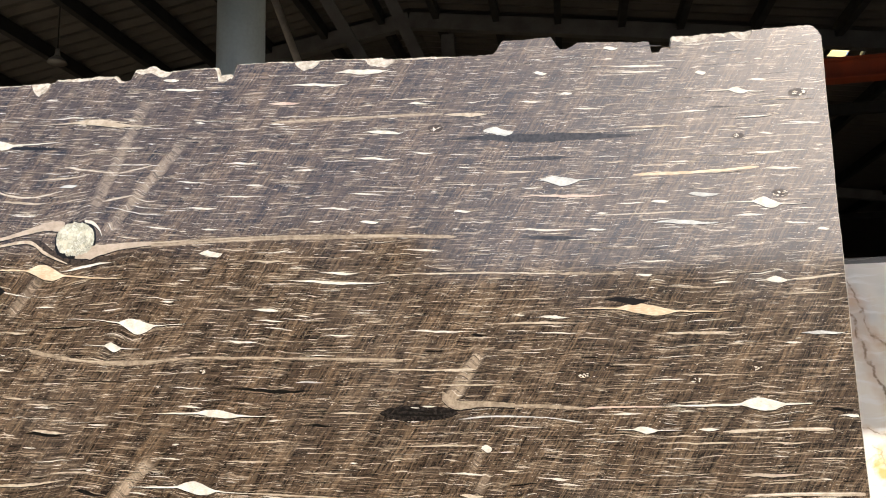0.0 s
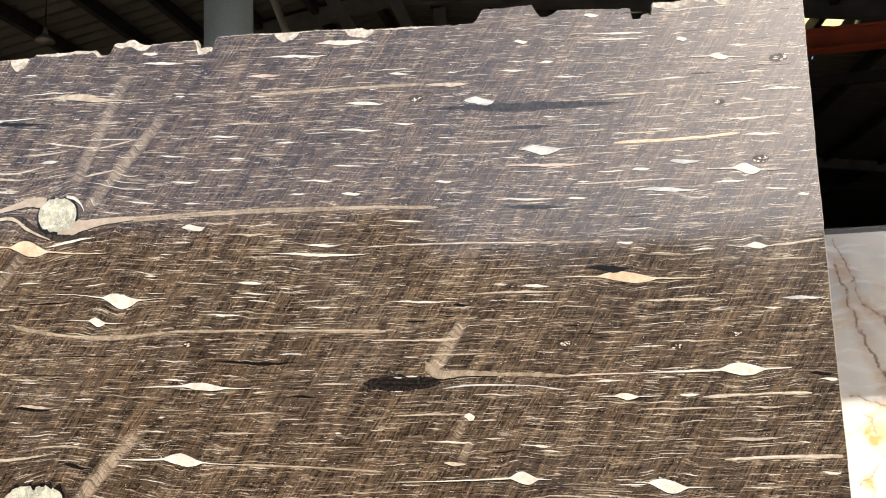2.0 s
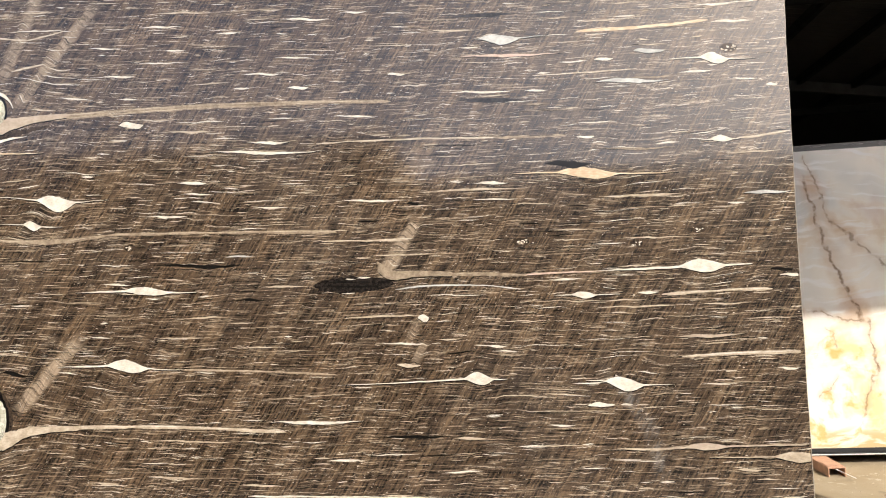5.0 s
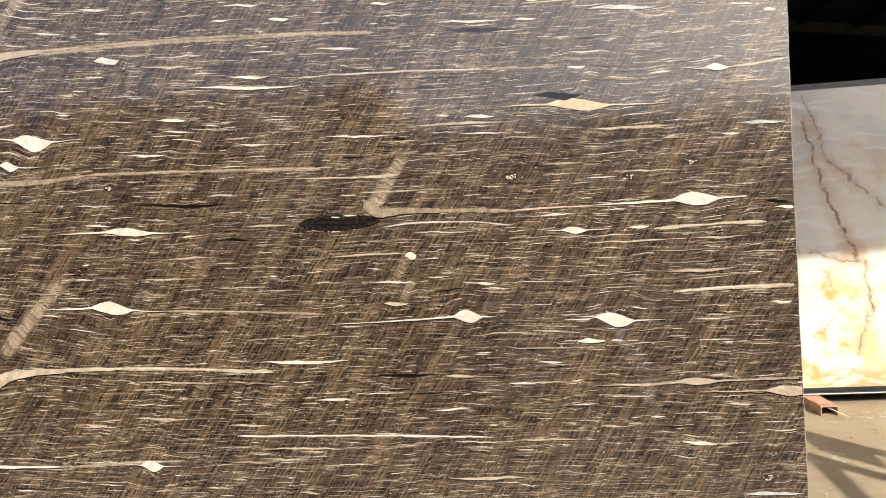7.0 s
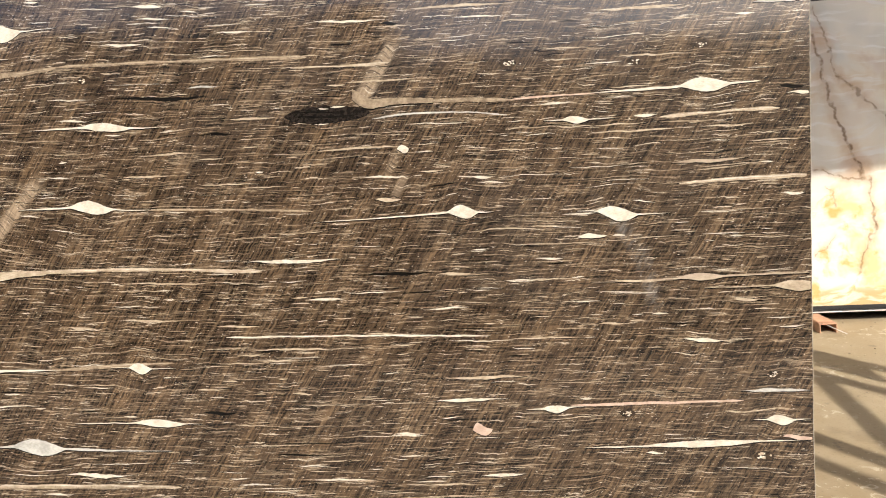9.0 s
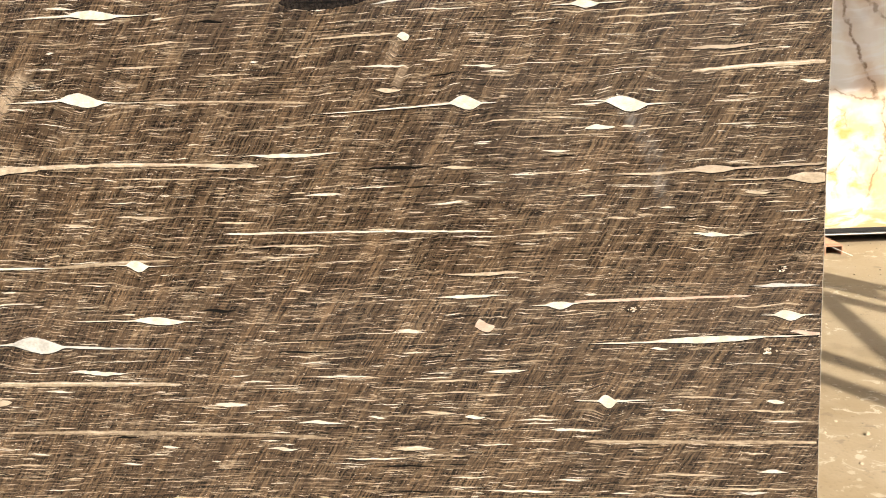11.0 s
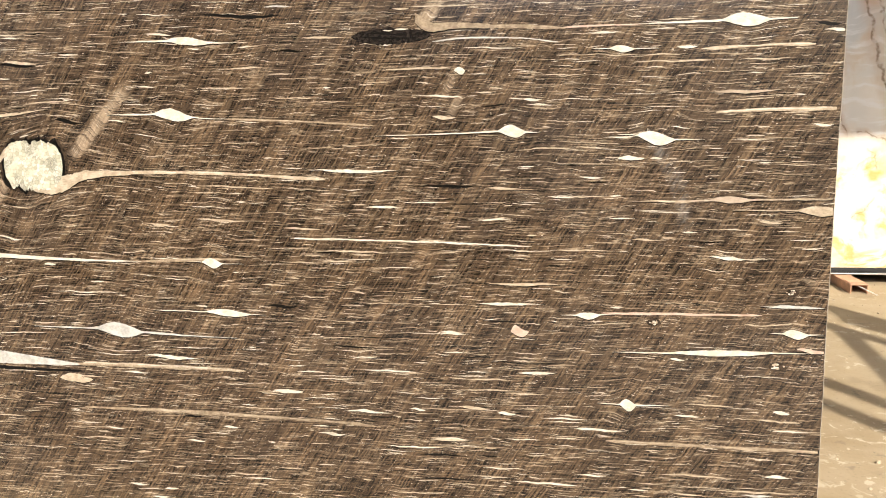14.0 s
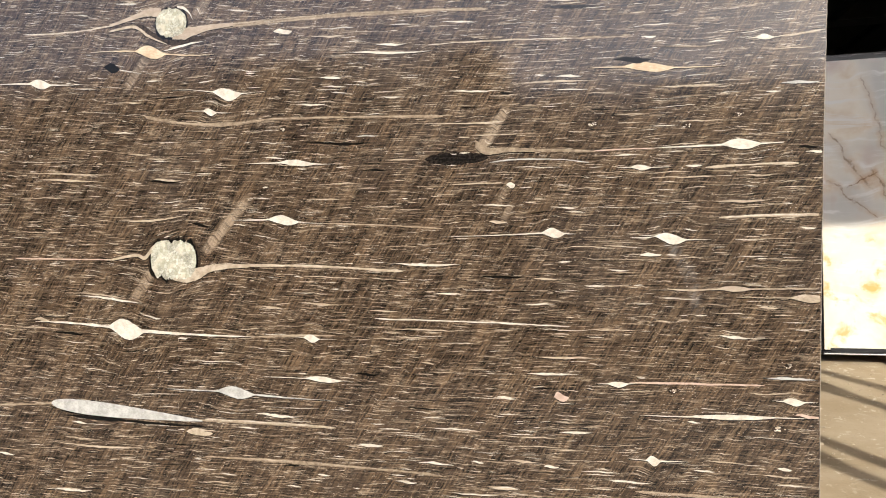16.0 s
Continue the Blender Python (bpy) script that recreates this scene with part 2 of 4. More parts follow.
pendant = thing("pendant_lamp", pose(-5.22, 7.0, 4.72), "unlit grey bell-shaped pendant lamp on a cord", "lamp")
bm = bmesh.new()
for r0, r1, z0, z1 in ((0.10, 0.085, 0.0, 0.03), (0.085, 0.03, 0.03, 0.08), (0.03, 0.02, 0.08, 0.16)):
    tube(bm, (0, 0, z0), (0, 0, z1), r0, r1, 24)
part("shade", bm, plain("dull_lamp_grey", (0.20, 0.20, 0.19), 0.5), pendant, smooth=True)
bm = bmesh.new()
tube(bm, (0, 0, 0.16), (0, 0, 0.75), 0.006, sides=8)
part("cord", bm, shade_black, pendant)

# dark block added behind the camera, seen only as the slab's reflection edge
block_dark = plain("dark_block_matte", (0.10, 0.09, 0.08), 0.9, vary=0.3, scale=0.6)
mirror_block = thing("reflection_block", pose(0, -22, 0), "dark stepped block added behind the camera to shape the slab's reflection", "building")
for lo, hi in (((-60, -6, 0), (-5.2, 0, 11.6)), ((-5.2, -6, 0), (60, -0.3, 9.8))):
    bm = bmesh.new()
    box(bm, lo, hi)
    part("wall", bm, block_dark, mirror_block)

# rack uprights that stand in the sun and throw their shadows on the floor
rack = thing("slab_rack", pose(0, 0, 0), "grey steel slab rack with four tall uprights", "rack")
FEET = ((2.92, 2.25), (2.92, 1.70), (2.62, 0.90), (2.62, 0.55))
for x, y in FEET:
    bm = bmesh.new()
    box(bm, (x - 0.035, y - 0.035, 0), (x + 0.035, y + 0.035, 3.7), 0.004)
    part("upright", bm, dark_steel, rack)
for y0, y1 in ((2.25, 1.70), (0.90, 0.55)):
    x = 2.92 if y0 > 2 else 2.62
    bm = bmesh.new()
    box(bm, (x - 0.05, y1 - 0.3, 0), (x + 0.05, y0 + 0.3, 0.08), 0.004)
    part("foot_bar", bm, dark_steel, rack)
    bm = bmesh.new()
    bar(bm, (x, y0, 3.3), (x, y1, 2.6), 0.07)
    part("brace", bm, dark_steel, rack)
bm = bmesh.new()
bar(bm, (2.92, 2.25, 3.68), (2.62, 0.55, 3.68), 0.07)
part("top_bar", bm, dark_steel, rack)
bm = bmesh.new()
bar(bm, (2.92, 1.70, 2.4), (2.62, 0.90, 2.0), 0.06)
part("cross_bar", bm, dark_steel, rack)
bm = bmesh.new()
box(bm, (2.90, 1.93, 2.0), (2.93, 2.25, 2.3), 0.003)
part("gusset_plate", bm, dark_steel, rack)


# ---- onyx slab leaning on its bearers behind ----
def onyx_material():
    m = Nodes("pale_onyx")
    at = m.node("ShaderNodeTexCoord", 3)
    flat = m.node("ShaderNodeCombineXYZ", X=m.node("ShaderNodeSeparateXYZ", 0, Vector=at), Y=m.node("ShaderNodeSeparateXYZ", 2, Vector=at))
    flat = m.mapped(flat, (0.946, 0.948, 1), shift=(0.0054, -0.0076, 0))
    warp = m.node("ShaderNodeTexNoise", 1, Vector=flat, Scale=2.0, Detail=4.0)
    bent = m.node("ShaderNodeVectorMath", 0, {"operation": "MULTIPLY_ADD"}, i0=warp, i1=(0.30, 0.30, 0), i2=flat)
    fine = m.node("ShaderNodeTexNoise", 1, Vector=flat, Scale=11.0, Detail=4.0)
    jitter = m.node("ShaderNodeVectorMath", 0, {"operation": "MULTIPLY_ADD"}, i0=fine, i1=(0.10, 0.10, 0), i2=m.node("ShaderNodeVectorMath", 0, {"operation": "SUBTRACT"}, i0=flat, i1=(0.05, 0.05, 0)))
    cloud, haze = m.noise(bent, 3.2, 5, 0.6), m.noise(bent, 1.6, 3)
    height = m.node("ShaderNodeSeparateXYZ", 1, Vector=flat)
    col = m.mix(m.ramp(haze, 0.38, 0.62), (0.56, 0.57, 0.57), (0.80, 0.76, 0.69))
    col = m.mix(m.ramp(cloud, 0.48, 0.70, 0, 0.75), col, (0.62, 0.50, 0.37))
    col = m.mix(m.ramp(m.noise(bent, 2.6, 3), 0.54, 0.68, 0, 0.55), col, (0.56, 0.44, 0.42))
    # milky brush-like streaks that rise to the right
    streak = m.noise(m.mapped(bent, (1.3, 13, 1), (0, 0, radians(-38))), 1.7, 4, 0.6)
    col = m.mix(m.ramp(streak, 0.50, 0.66, 0, 0.75), col, (0.80, 0.81, 0.82))
    # sunlit lower half: its paler, warmer glow put into the colour, with honey mottling
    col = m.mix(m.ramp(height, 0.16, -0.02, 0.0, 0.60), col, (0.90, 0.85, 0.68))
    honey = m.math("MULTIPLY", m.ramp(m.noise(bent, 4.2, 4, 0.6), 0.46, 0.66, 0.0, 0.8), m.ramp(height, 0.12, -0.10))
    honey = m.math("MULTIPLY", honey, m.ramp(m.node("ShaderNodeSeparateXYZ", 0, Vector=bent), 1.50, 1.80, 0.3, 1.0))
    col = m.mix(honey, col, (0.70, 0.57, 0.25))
    # brown veins and their stained flanks
    for a, b, half, power in (((1.66, 0.96), (1.75, 0.51), 0.030, 0.75), ((1.75, 0.53), (1.92, 0.04), 0.030, 0.80), ((1.68, 1.07), (1.81, 0.62), 0.016, 0.65), ((1.80, 0.66), (2.10, 0.36), 0.022, 0.60),
                              ((1.62, 0.12), (1.95, 0.04), 0.014, 0.60), ((1.94, 0.06), (1.98, -0.24), 0.018, 0.70), ((1.985, -0.20), (1.86, -0.50), 0.018, 0.60), ((1.72, 0.02), (1.76, -0.10), 0.012, 0.45),
                              ((1.62, -0.40), (1.76, -0.26), 0.014, 0.50), ((1.22, 0.64), (1.46, 0.30), 0.018, 0.62), ((1.46, 0.42), (1.60, 0.10), 0.014, 0.62), ((1.32, 0.30), (1.50, 0.40), 0.013, 0.75), ((1.21, 0.36), (1.48, 0.12), 0.014, 0.60), ((1.42, 1.00), (1.56, 0.45), 0.012, 0.45)):
        wide = m.stripe(jitter, a, b, half * 2.8, 0.1, 0.08)[0]
        core = m.stripe(jitter, a, b, half * 0.55, 0.1, 0.08)[0]
        col = m.mix(m.math("MULTIPLY", wide, m.math("MULTIPLY", m.ramp(cloud, 0.35, 0.65, 0.3, 0.8), power)), col, (0.50, 0.33, 0.20))
        col = m.mix(m.math("MULTIPLY", core, m.math("MULTIPLY", m.ramp(m.noise(flat, 24, 2), 0.36, 0.58, 0.25, 1.0), power)), col, (0.17, 0.10, 0.055))
    # amber spots in the lower half
    spot = m.math("MULTIPLY", m.ramp(m.noise(bent, 6.5, 4, 0.6), 0.54, 0.68), m.ramp(height, 0.05, -0.05))
    patch = m.stripe(jitter, (1.745, -0.19), (1.752, -0.09), 0.055, 0.2, 0.3)[0]
    col = m.mix(m.math("MULTIPLY", m.math("MAXIMUM", spot, patch), 0.75), col, (0.62, 0.36, 0.06))
    # amber layers along the foot of the slab
    inner = m.ramp(m.node("ShaderNodeSeparateXYZ", 0, Vector=bent), 1.55, 1.80)
    foot = m.math("MULTIPLY", m.math("MULTIPLY", inner, m.ramp(height, -0.54, -0.62)), m.ramp(m.noise(m.mapped(bent, (2, 9, 1)), 3.0, 4), 0.40, 0.58, 0.15, 0.85))
    col = m.mix(foot, col, (0.60, 0.36, 0.15))
    return m.set(Base_Color=col, Roughness=0.16)


black_rubber = plain("black_rubber", (0.012, 0.012, 0.013), 0.6, vary=0.3)
lip_white = plain("worn_white_edge", (0.72, 0.70, 0.66), 0.5, vary=0.15)
onyx_slab = thing("onyx_slab", PLANE, "pale grey and amber onyx slab with brown veins, standing on a bearer", "slab")
bm = bmesh.new()
box(bm, (1.233, ONYX_Y, -0.724), (4.38, ONYX_Y + 0.02, 1.178), 0.0025)
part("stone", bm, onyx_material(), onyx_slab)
bm = bmesh.new()
box(bm, (1.27, ONYX_Y - 0.003, -0.735), (4.3, ONYX_Y - 0.0005, -0.712))
part("edge_tape", bm, black_rubber, onyx_slab, "black tape along the lower edge")

dark_slab = thing("dark_slab", PLANE, "dark grey stone slab standing behind the onyx", "slab")
bm = bmesh.new()
box(bm, (1.16, ONYX_Y + 0.024, -0.736), (4.38, ONYX_Y + 0.046, 1.224), 0.0025)
part("stone", bm, plain("dark_grey_stone", (0.022, 0.022, 0.023), 0.25, vary=0.4, scale=9), dark_slab)
bm = bmesh.new()
for i in range(48):
    x = 1.18 + i * 0.065
    z = 1.213 + 0.006 * math.sin(i * 1.7)
    box(bm, (x, ONYX_Y + 0.021, z), (x + 0.062, ONYX_Y + 0.0235, z + 0.0016 + 0.001 * math.sin(i * 2.3)))
part("chipped_rim", bm, plain("chipped_grey", (0.34, 0.34, 0.33), 0.6), dark_slab, "paler chipped upper rim")

ledge = thing("slab_ledge", PLANE, "black steel ledge with a worn pale lip under the onyx", "ledge")
bm = bmesh.new()
box(bm, (1.22, ONYX_Y - 0.03, -0.7540), (4.38, ONYX_Y + 0.06, -0.7370), 0.002)
part("bar", bm, black_rubber, ledge)
bm = bmesh.new()
box(bm, (1.225, ONYX_Y - 0.0335, -0.7500), (4.38, ONYX_Y - 0.0303, -0.7440), 0.0005)
part("lip", bm, lip_white, ledge, "worn pale lip")

oxide = plain("red_oxide_channel", (0.50, 0.29, 0.19), 0.75, vary=0.25, scale=20)
for x in (1.677, 3.6):
    bearer = thing("channel_bearer", pose(x, 4.885, 0, 0, 0, 3), "red oxide steel channel lying on the floor under the slab", "bearer", "slab bearers")
    for name, lo, hi in (("flange", (-0.05, 0, 0.0), (-0.044, 0.9, 0.0555)), ("flange", (0.044, 0, 0.0), (0.05, 0.9, 0.0555)), ("web", (-0.044, 0, 0.0505), (0.044, 0.9, 0.0555))):
        bm = bmesh.new()
        box(bm, lo, hi, 0.0015)
        part(name, bm, oxide, bearer)
    bm = bmesh.new()
    box(bm, (-0.045, 0.03, 0.0556), (0.045, 0.13, 0.0605), 0.001)
    part("packing_strip", bm, oxide, bearer)
    bm = bmesh.new()
    bar(bm, (-0.005, 0.006, 0.046), (0.085, -0.05, 0.003), 0.0035)
    part("tie_wire", bm, lip_white, bearer, "stiff pale wire sticking out")
# frame that the onyx leans on
prop = thing("slab_stand", pose(4.0, 5.88, 0), "dark steel stand that props the onyx from behind", "stand")
for x in (-0.6, 0.6):
    bm = bmesh.new()
    bar(bm, (x, 0.25, 0), (x, -0.345, 1.72), 0.06)
    part("leg", bm, dark_steel, prop)


# ---- the great dark slab ----
U0, W0, THICK = -2.45, -1.10, 0.02
NODULES = ((-1.138, 0.511, 0.046), (-1.118, -0.165, 0.055))
SWELLS = []


def right_edge(w):
    return 0.5297 + 0.0345 * w + 0.010 * w * w + 0.0012 * noise.noise((3.1, w * 9, 0)) + 0.0006 * noise.noise((7.7, w * 60, 0))


def hatch_at(u, w):
    """Distance across the slanting fibres."""
    return u * 0.866 - w * 0.5


def grain(u, w):
    """The bed a point lies in: beds drift with the slope and bend round knots."""
    v = w - (-0.0241 * u + 0.0075 * u * u - 0.0413 * w * u + 0.0087 * w * w * u + 0.0053 * u * u * w)
    for un, wn, r in NODULES:
        d2 = ((u - un) / (2.2 * r)) ** 2 + ((w - wn) / (1.7 * r)) ** 2
        if d2 < 9:
            v -= 0.62 * (w - wn) * math.exp(-d2)
            v -= 0.020 * math.tanh((u - un) / r) * math.exp(-d2 * 0.35)
    for un, wn, a, b in SWELLS:
        d2 = ((u - un) / a) ** 2 + ((w - wn) / (1.6 * b)) ** 2
        if d2 < 9:
            v -= 0.5 * (w - wn) * math.exp(-d2)
    s = hatch_at(u, w)
    v += 0.0055 * noise.noise((u * 2.2, w * 3.5, 0.3))
    v += 0.0034 * noise.noise((s * 9, (u + w) * 1.6, 4.0))
    v += 0.0019 * noise.noise((s * 40, (u + w) * 6, 9.0))
    v += 0.0006 * noise.noise((s * 130, (u + w) * 25, 2.0))
    return v


def bed(u, u_from, w_from):
    """Height at u of the bed that passes through (u_from, w_from)."""
    v0, w = grain(u_from, w_from), w_from
    for _ in range(2):
        w -= grain(u, w) - v0
    return w


# how the upper edge is broken: (place, rise, length of the step)
BREAKS = (
    (-1.246, 0.009, 0.006), (-1.075, -0.017, 0.020), (-1.034, 0.030, 0.012), (-1.000, 0.006, 0.030), (-0.965, -0.017, 0.035), (-0.806, -0.020, 0.008), (-0.771, -0.008, 0.006),
    (-0.763, 0.033, 0.009), (-0.560, -0.008, 0.380), (-0.392, -0.006, 0.010), (-0.250, -0.008, 0.200), (-0.124, 0.033, 0.028), (0.006, -0.033, 0.026), (0.045, 0.015, 0.028),
    (0.130, -0.009, 0.120), (0.214, -0.029, 0.008), (0.236, 0.011, 0.006), (0.258, 0.028, 0.005), (0.450, 0.004, 0.200))
# chips struck off the front under the upper edge: (from, to, depth)
CHIPS = ((-1.312, -1.262, 0.030), (-1.245, -1.05, 0.007), (-1.035, -0.93, 0.016), (-0.815, -0.768, 0.016), (-0.612, -0.550, 0.020), (-0.436, -0.366, 0.020), (-0.35, -0.25, 0.004), (0.250, 0.345, 0.017), (0.345, 0.385, 0.008), (0.385, 0.430, 0.018))


def ease(t):
    t = max(0.0, min(1.0, t))
    return t * t * (3 - 2 * t)


def top_edge(u):
    w = 0.8912 - 0.030 * (u - 0.1) + 0.0022 * noise.noise((u * 17, 1.2, 0)) + 0.0018 * noise.noise((u * 47, 5.2, 0)) + 0.0014 * noise.noise((u * 130, 2.0, 0)) + 0.0010 * noise.noise((u * 330, 2.0, 0))
    jag = u + 0.004 * noise.noise((u * 75, 7.1, 0))
    for at, rise, size in BREAKS:
        w += rise * ease((jag - at) / size + 0.5)
    if u > 0.550:
        w -= 7.5 * (u - 0.550) ** 1.4
    return w


def spall(u):
    """How far the broken face reaches down the front."""
    n = noise.noise((u * 5.5, 8.8, 0)) + 0.6 * noise.noise((u * 23, 3.3, 0))
    d = 0.0042 + 0.0030 * ease((-0.1 - u) / 0.3) + 0.006 * max(0.0, n) + 0.0012 * noise.noise((u * 120, 0, 0)) + 0.0008 * noise.noise((u * 290, 4, 0))
    for a, b, k in CHIPS:
        if a < u < b:
            d += k * (1 - ((2 * u - a - b) / (b - a)) ** 2) ** 0.6 * (1 + 0.25 * noise.noise((u * 60, 5, 5)))
    return max(0.0025, d)


# colours of the inlaid minerals
def mineral(name, a, b, rough=0.14, scale=60, spec=0.5):
    m = Nodes(name)
    at = m.node("ShaderNodeTexCoord", 3)
    big, fine = m.noise(at, scale, 4, 0.6), m.noise(m.mapped(at, (0.5, 1, 3)), scale * 6, 3)
    f = m.math("ADD", m.math("MULTIPLY", big, 0.6), m.math("MULTIPLY", fine, 0.4))
    return m.set(Base_Color=m.mix(m.ramp(f, 0.36, 0.64), a, b), Roughness=rough, Specular_IOR_Level=spec)


WHITE = mineral("milky_calcite", (0.46, 0.41, 0.335), (0.68, 0.63, 0.54))
CREAM = mineral("cream_calcite", (0.30, 0.24, 0.17), (0.50, 0.42, 0.32))
TAN = mineral("tan_vein", (0.16, 0.122, 0.085), (0.34, 0.270, 0.19), scale=90)
FIBRE = mineral("bent_fibre", (0.09, 0.066, 0.044), (0.29, 0.22, 0.15), scale=160)
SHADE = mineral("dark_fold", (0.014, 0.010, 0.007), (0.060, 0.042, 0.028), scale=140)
GREY = mineral("grey_calcite", (0.33, 0.325, 0.30), (0.54, 0.53, 0.495))
AMBER = mineral("amber_calcite", (0.46, 0.33, 0.21), (0.64, 0.53, 0.38), scale=30)
BEIGE = mineral("beige_calcite", (0.30, 0.24, 0.18), (0.44, 0.36, 0.28))
PINK = mineral("pinkish_calcite", (0.40, 0.29, 0.23), (0.56, 0.43, 0.35))
DARK = mineral("dark_shale", (0.003, 0.0025, 0.002), (0.014, 0.012, 0.010), scale=120)
SLATE = mineral("blue_black_shale", (0.010, 0.011, 0.013), (0.045, 0.042, 0.042), scale=120)
SOOT = mineral("sooty_shale", (0.005, 0.004, 0.0035), (0.026, 0.020, 0.016), scale=150)
NAMES = {SOOT: "sooty_lens", WHITE: "white_lens", CREAM: "cream_lens", TAN: "tan_vein", GREY: "grey_lens", AMBER: "amber_lens", BEIGE: "beige_lens", PINK: "pink_lens", DARK: "dark_lens", FIBRE: "fibre_band", SHADE: "fold_flank", SLATE: "slate_lens"}
INLAYS = []
STEP = [0]


def raised():
    """A slightly different height for each larger inlay, so that none lie in one plane."""
    STEP[0] = (STEP[0] + 1) % 16
    return 0.00022 + 0.000009 * STEP[0]


def ribbon(line, halves, lift=0.0):
    """A flat inlay along a line of (u, w), as wide on each side as halves gives; let 3 mm into the stone."""
    y0, y1 = FACE_Y - (lift or 0.00010), FACE_Y + 0.003
    verts, faces = [], []
    for (u, w), (lo, hi) in zip(line, halves):
        verts += [(u, y0, w - lo), (u, y0, w + hi), (u, y1, w - lo), (u, y1, w + hi)]
    for i in range(len(line) - 1):
        a, b = 4 * i, 4 * i + 4
        faces += [(a, b, b + 1, a + 1), (a + 1, b + 1, b + 3, a + 3), (a + 2, a + 3, b + 3, b + 2), (a, a + 2, b + 2, b)]
    return verts, faces


def inlay(mat, line, halves, lift=0.0):
    INLAYS.append((mat, ribbon(line, halves, lift)))


def rag(u, w, k=1.0):
    return k * (0.6 * noise.noise((u * 90, w * 90, 2.0)) + 0.4 * noise.noise((u * 260, w * 260, 5.0)))


def spindle(mat, u, w, length, height, count=18):
    """A lens that lies along its bed, drawn out to points."""
    skew = 0.5 * noise.noise((u * 31, w * 37, 1.0))
    fat = 1.3 + 1.0 * abs(noise.noise((u * 17, w * 23, 6.0)))
    if height > 0.2 * length and mat is not DARK:
        fat = 0.75
    lean = height * (0.28 + 0.3 * noise.noise((u * 11, w * 19, 4.0)))
    count = max(count, int(length / 0.004))
    line, halves = [], []
    for i in range(count + 1):
        s = -1 + 2 * i / count
        uu = u + s * length / 2
        if uu > right_edge(w) - 0.001:
            break
        q = s + skew * (1 - s * s) * 0.6
        h = (0.88 if height > 0.014 else 0.66) * height / 2 * max(0.0, 1 - q * q) ** fat * (1 + 0.35 * noise.noise((uu * 55, w * 40, 8.0)))
        tip = 0.0005 * (1 - s * s)
        line.append((uu, bed(uu, u, w) - lean * q * max(0.0, 1 - q * q)))
        halves.append((max(0.0001, tip, h * (1 + rag(uu, w, 0.3))), max(0.0001, tip, h * (1 + rag(uu + 3, w, 0.3)))))
    if len(line) > 3:
        inlay(mat, line, halves, raised())
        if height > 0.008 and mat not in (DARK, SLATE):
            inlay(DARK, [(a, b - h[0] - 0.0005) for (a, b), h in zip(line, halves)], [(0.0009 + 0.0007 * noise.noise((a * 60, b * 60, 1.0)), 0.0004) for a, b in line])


def lens(mat, u, w, half, height, ul, wl, ur, wr, tail):
    """A swollen body with a long tail on each side."""
    SWELLS.append((u, w, half * 1.3, height))
    line, halves = [], []
    for i in range(91):
        s = i / 90
        uu = ul + (ur - ul) * s
        if uu > right_edge(w) - 0.001:
            break
        if uu < u:
            k = (u - uu) / (u - ul)
            mid = w + (wl - w) * (1 - (1 - k) ** 2) if k < 1 else wl
        else:
            k = (uu - u) / (ur - u)
            mid = w + (wr - w) * (1 - (1 - k) ** 2)
        k = max(0.0, min(1.0, k))
        d = (uu - u) / half
        d /= 1.1
        body = max(0.0, 1 - d * d) ** 1.6 if abs(d) < 1 else 0.0
        mid -= 0.22 * height * d * body
        thin = tail * (1 - k) ** 0.6 * (0.75 + 0.5 * noise.noise((uu * 25, w * 9, 0)))
        h = max(thin / 2, body * 0.90 * height / 2 + thin * 0.2, 0.0002)
        r = rag(uu, w, 0.12) * h
        line.append((uu, mid + 0.0009 * noise.noise((uu * 45, w * 20, 0))))
        halves.append((h * 1.02 + r, h * 0.98 + rag(uu, w + 2, 0.14) * h))
    inlay(mat, line, halves, raised())
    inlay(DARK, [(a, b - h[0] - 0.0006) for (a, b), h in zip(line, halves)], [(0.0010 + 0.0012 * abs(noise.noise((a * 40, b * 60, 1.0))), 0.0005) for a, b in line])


def vein(mat, thick, ua, wa, um, wm, ub, wb):
    """A long thin seam through three places."""
    line, halves = [], []
    n = max(12, int((ub - ua) / 0.006))
    for i in range(n + 1):
        u = ua + (ub - ua) * i / n
        if u > right_edge(wb) - 0.001:
            break
        la = (u - um) * (u - ub) / ((ua - um) * (ua - ub))
        lm = (u - ua) * (u - ub) / ((um - ua) * (um - ub))
        lb = (u - ua) * (u - um) / ((ub - ua) * (ub - um))
        w = la * wa + lm * wm + lb * wb + 0.0012 * noise.noise((u * 30, wa * 20, 1.0)) + 0.0006 * noise.noise((u * 110, wa * 20, 3.0))
        end = min(1.0, (i + 1) / 4, (n - i + 1) / 4)
        h = 0.85 * thick / 2 * end * (0.72 + 0.5 * noise.noise((u * 14, wa * 31, 2.0)))
        line.append((u, w))
        halves.append((max(0.0002, h * (1 + rag(u, wa, 0.35))), max(0.0002, h * (1 + rag(u, wa + 5, 0.35)))))
    inlay(mat, line, halves, 0.00016)
    if mat in (TAN, CREAM):
        inlay(CREAM if mat is TAN else WHITE, [(u, w + 0.25 * h[1]) for (u, w), h in zip(line, halves)], [(max(0.0001, 0.22 * h[0] * (0.6 + 2 * noise.noise((u * 9, wa * 50, 4.0)))), max(0.0001, 0.22 * h[1] * (0.6 + 2 * noise.noise((u * 9, wa * 50, 4.0))))) for (u, w), h in zip(line, halves)], 0.00019)


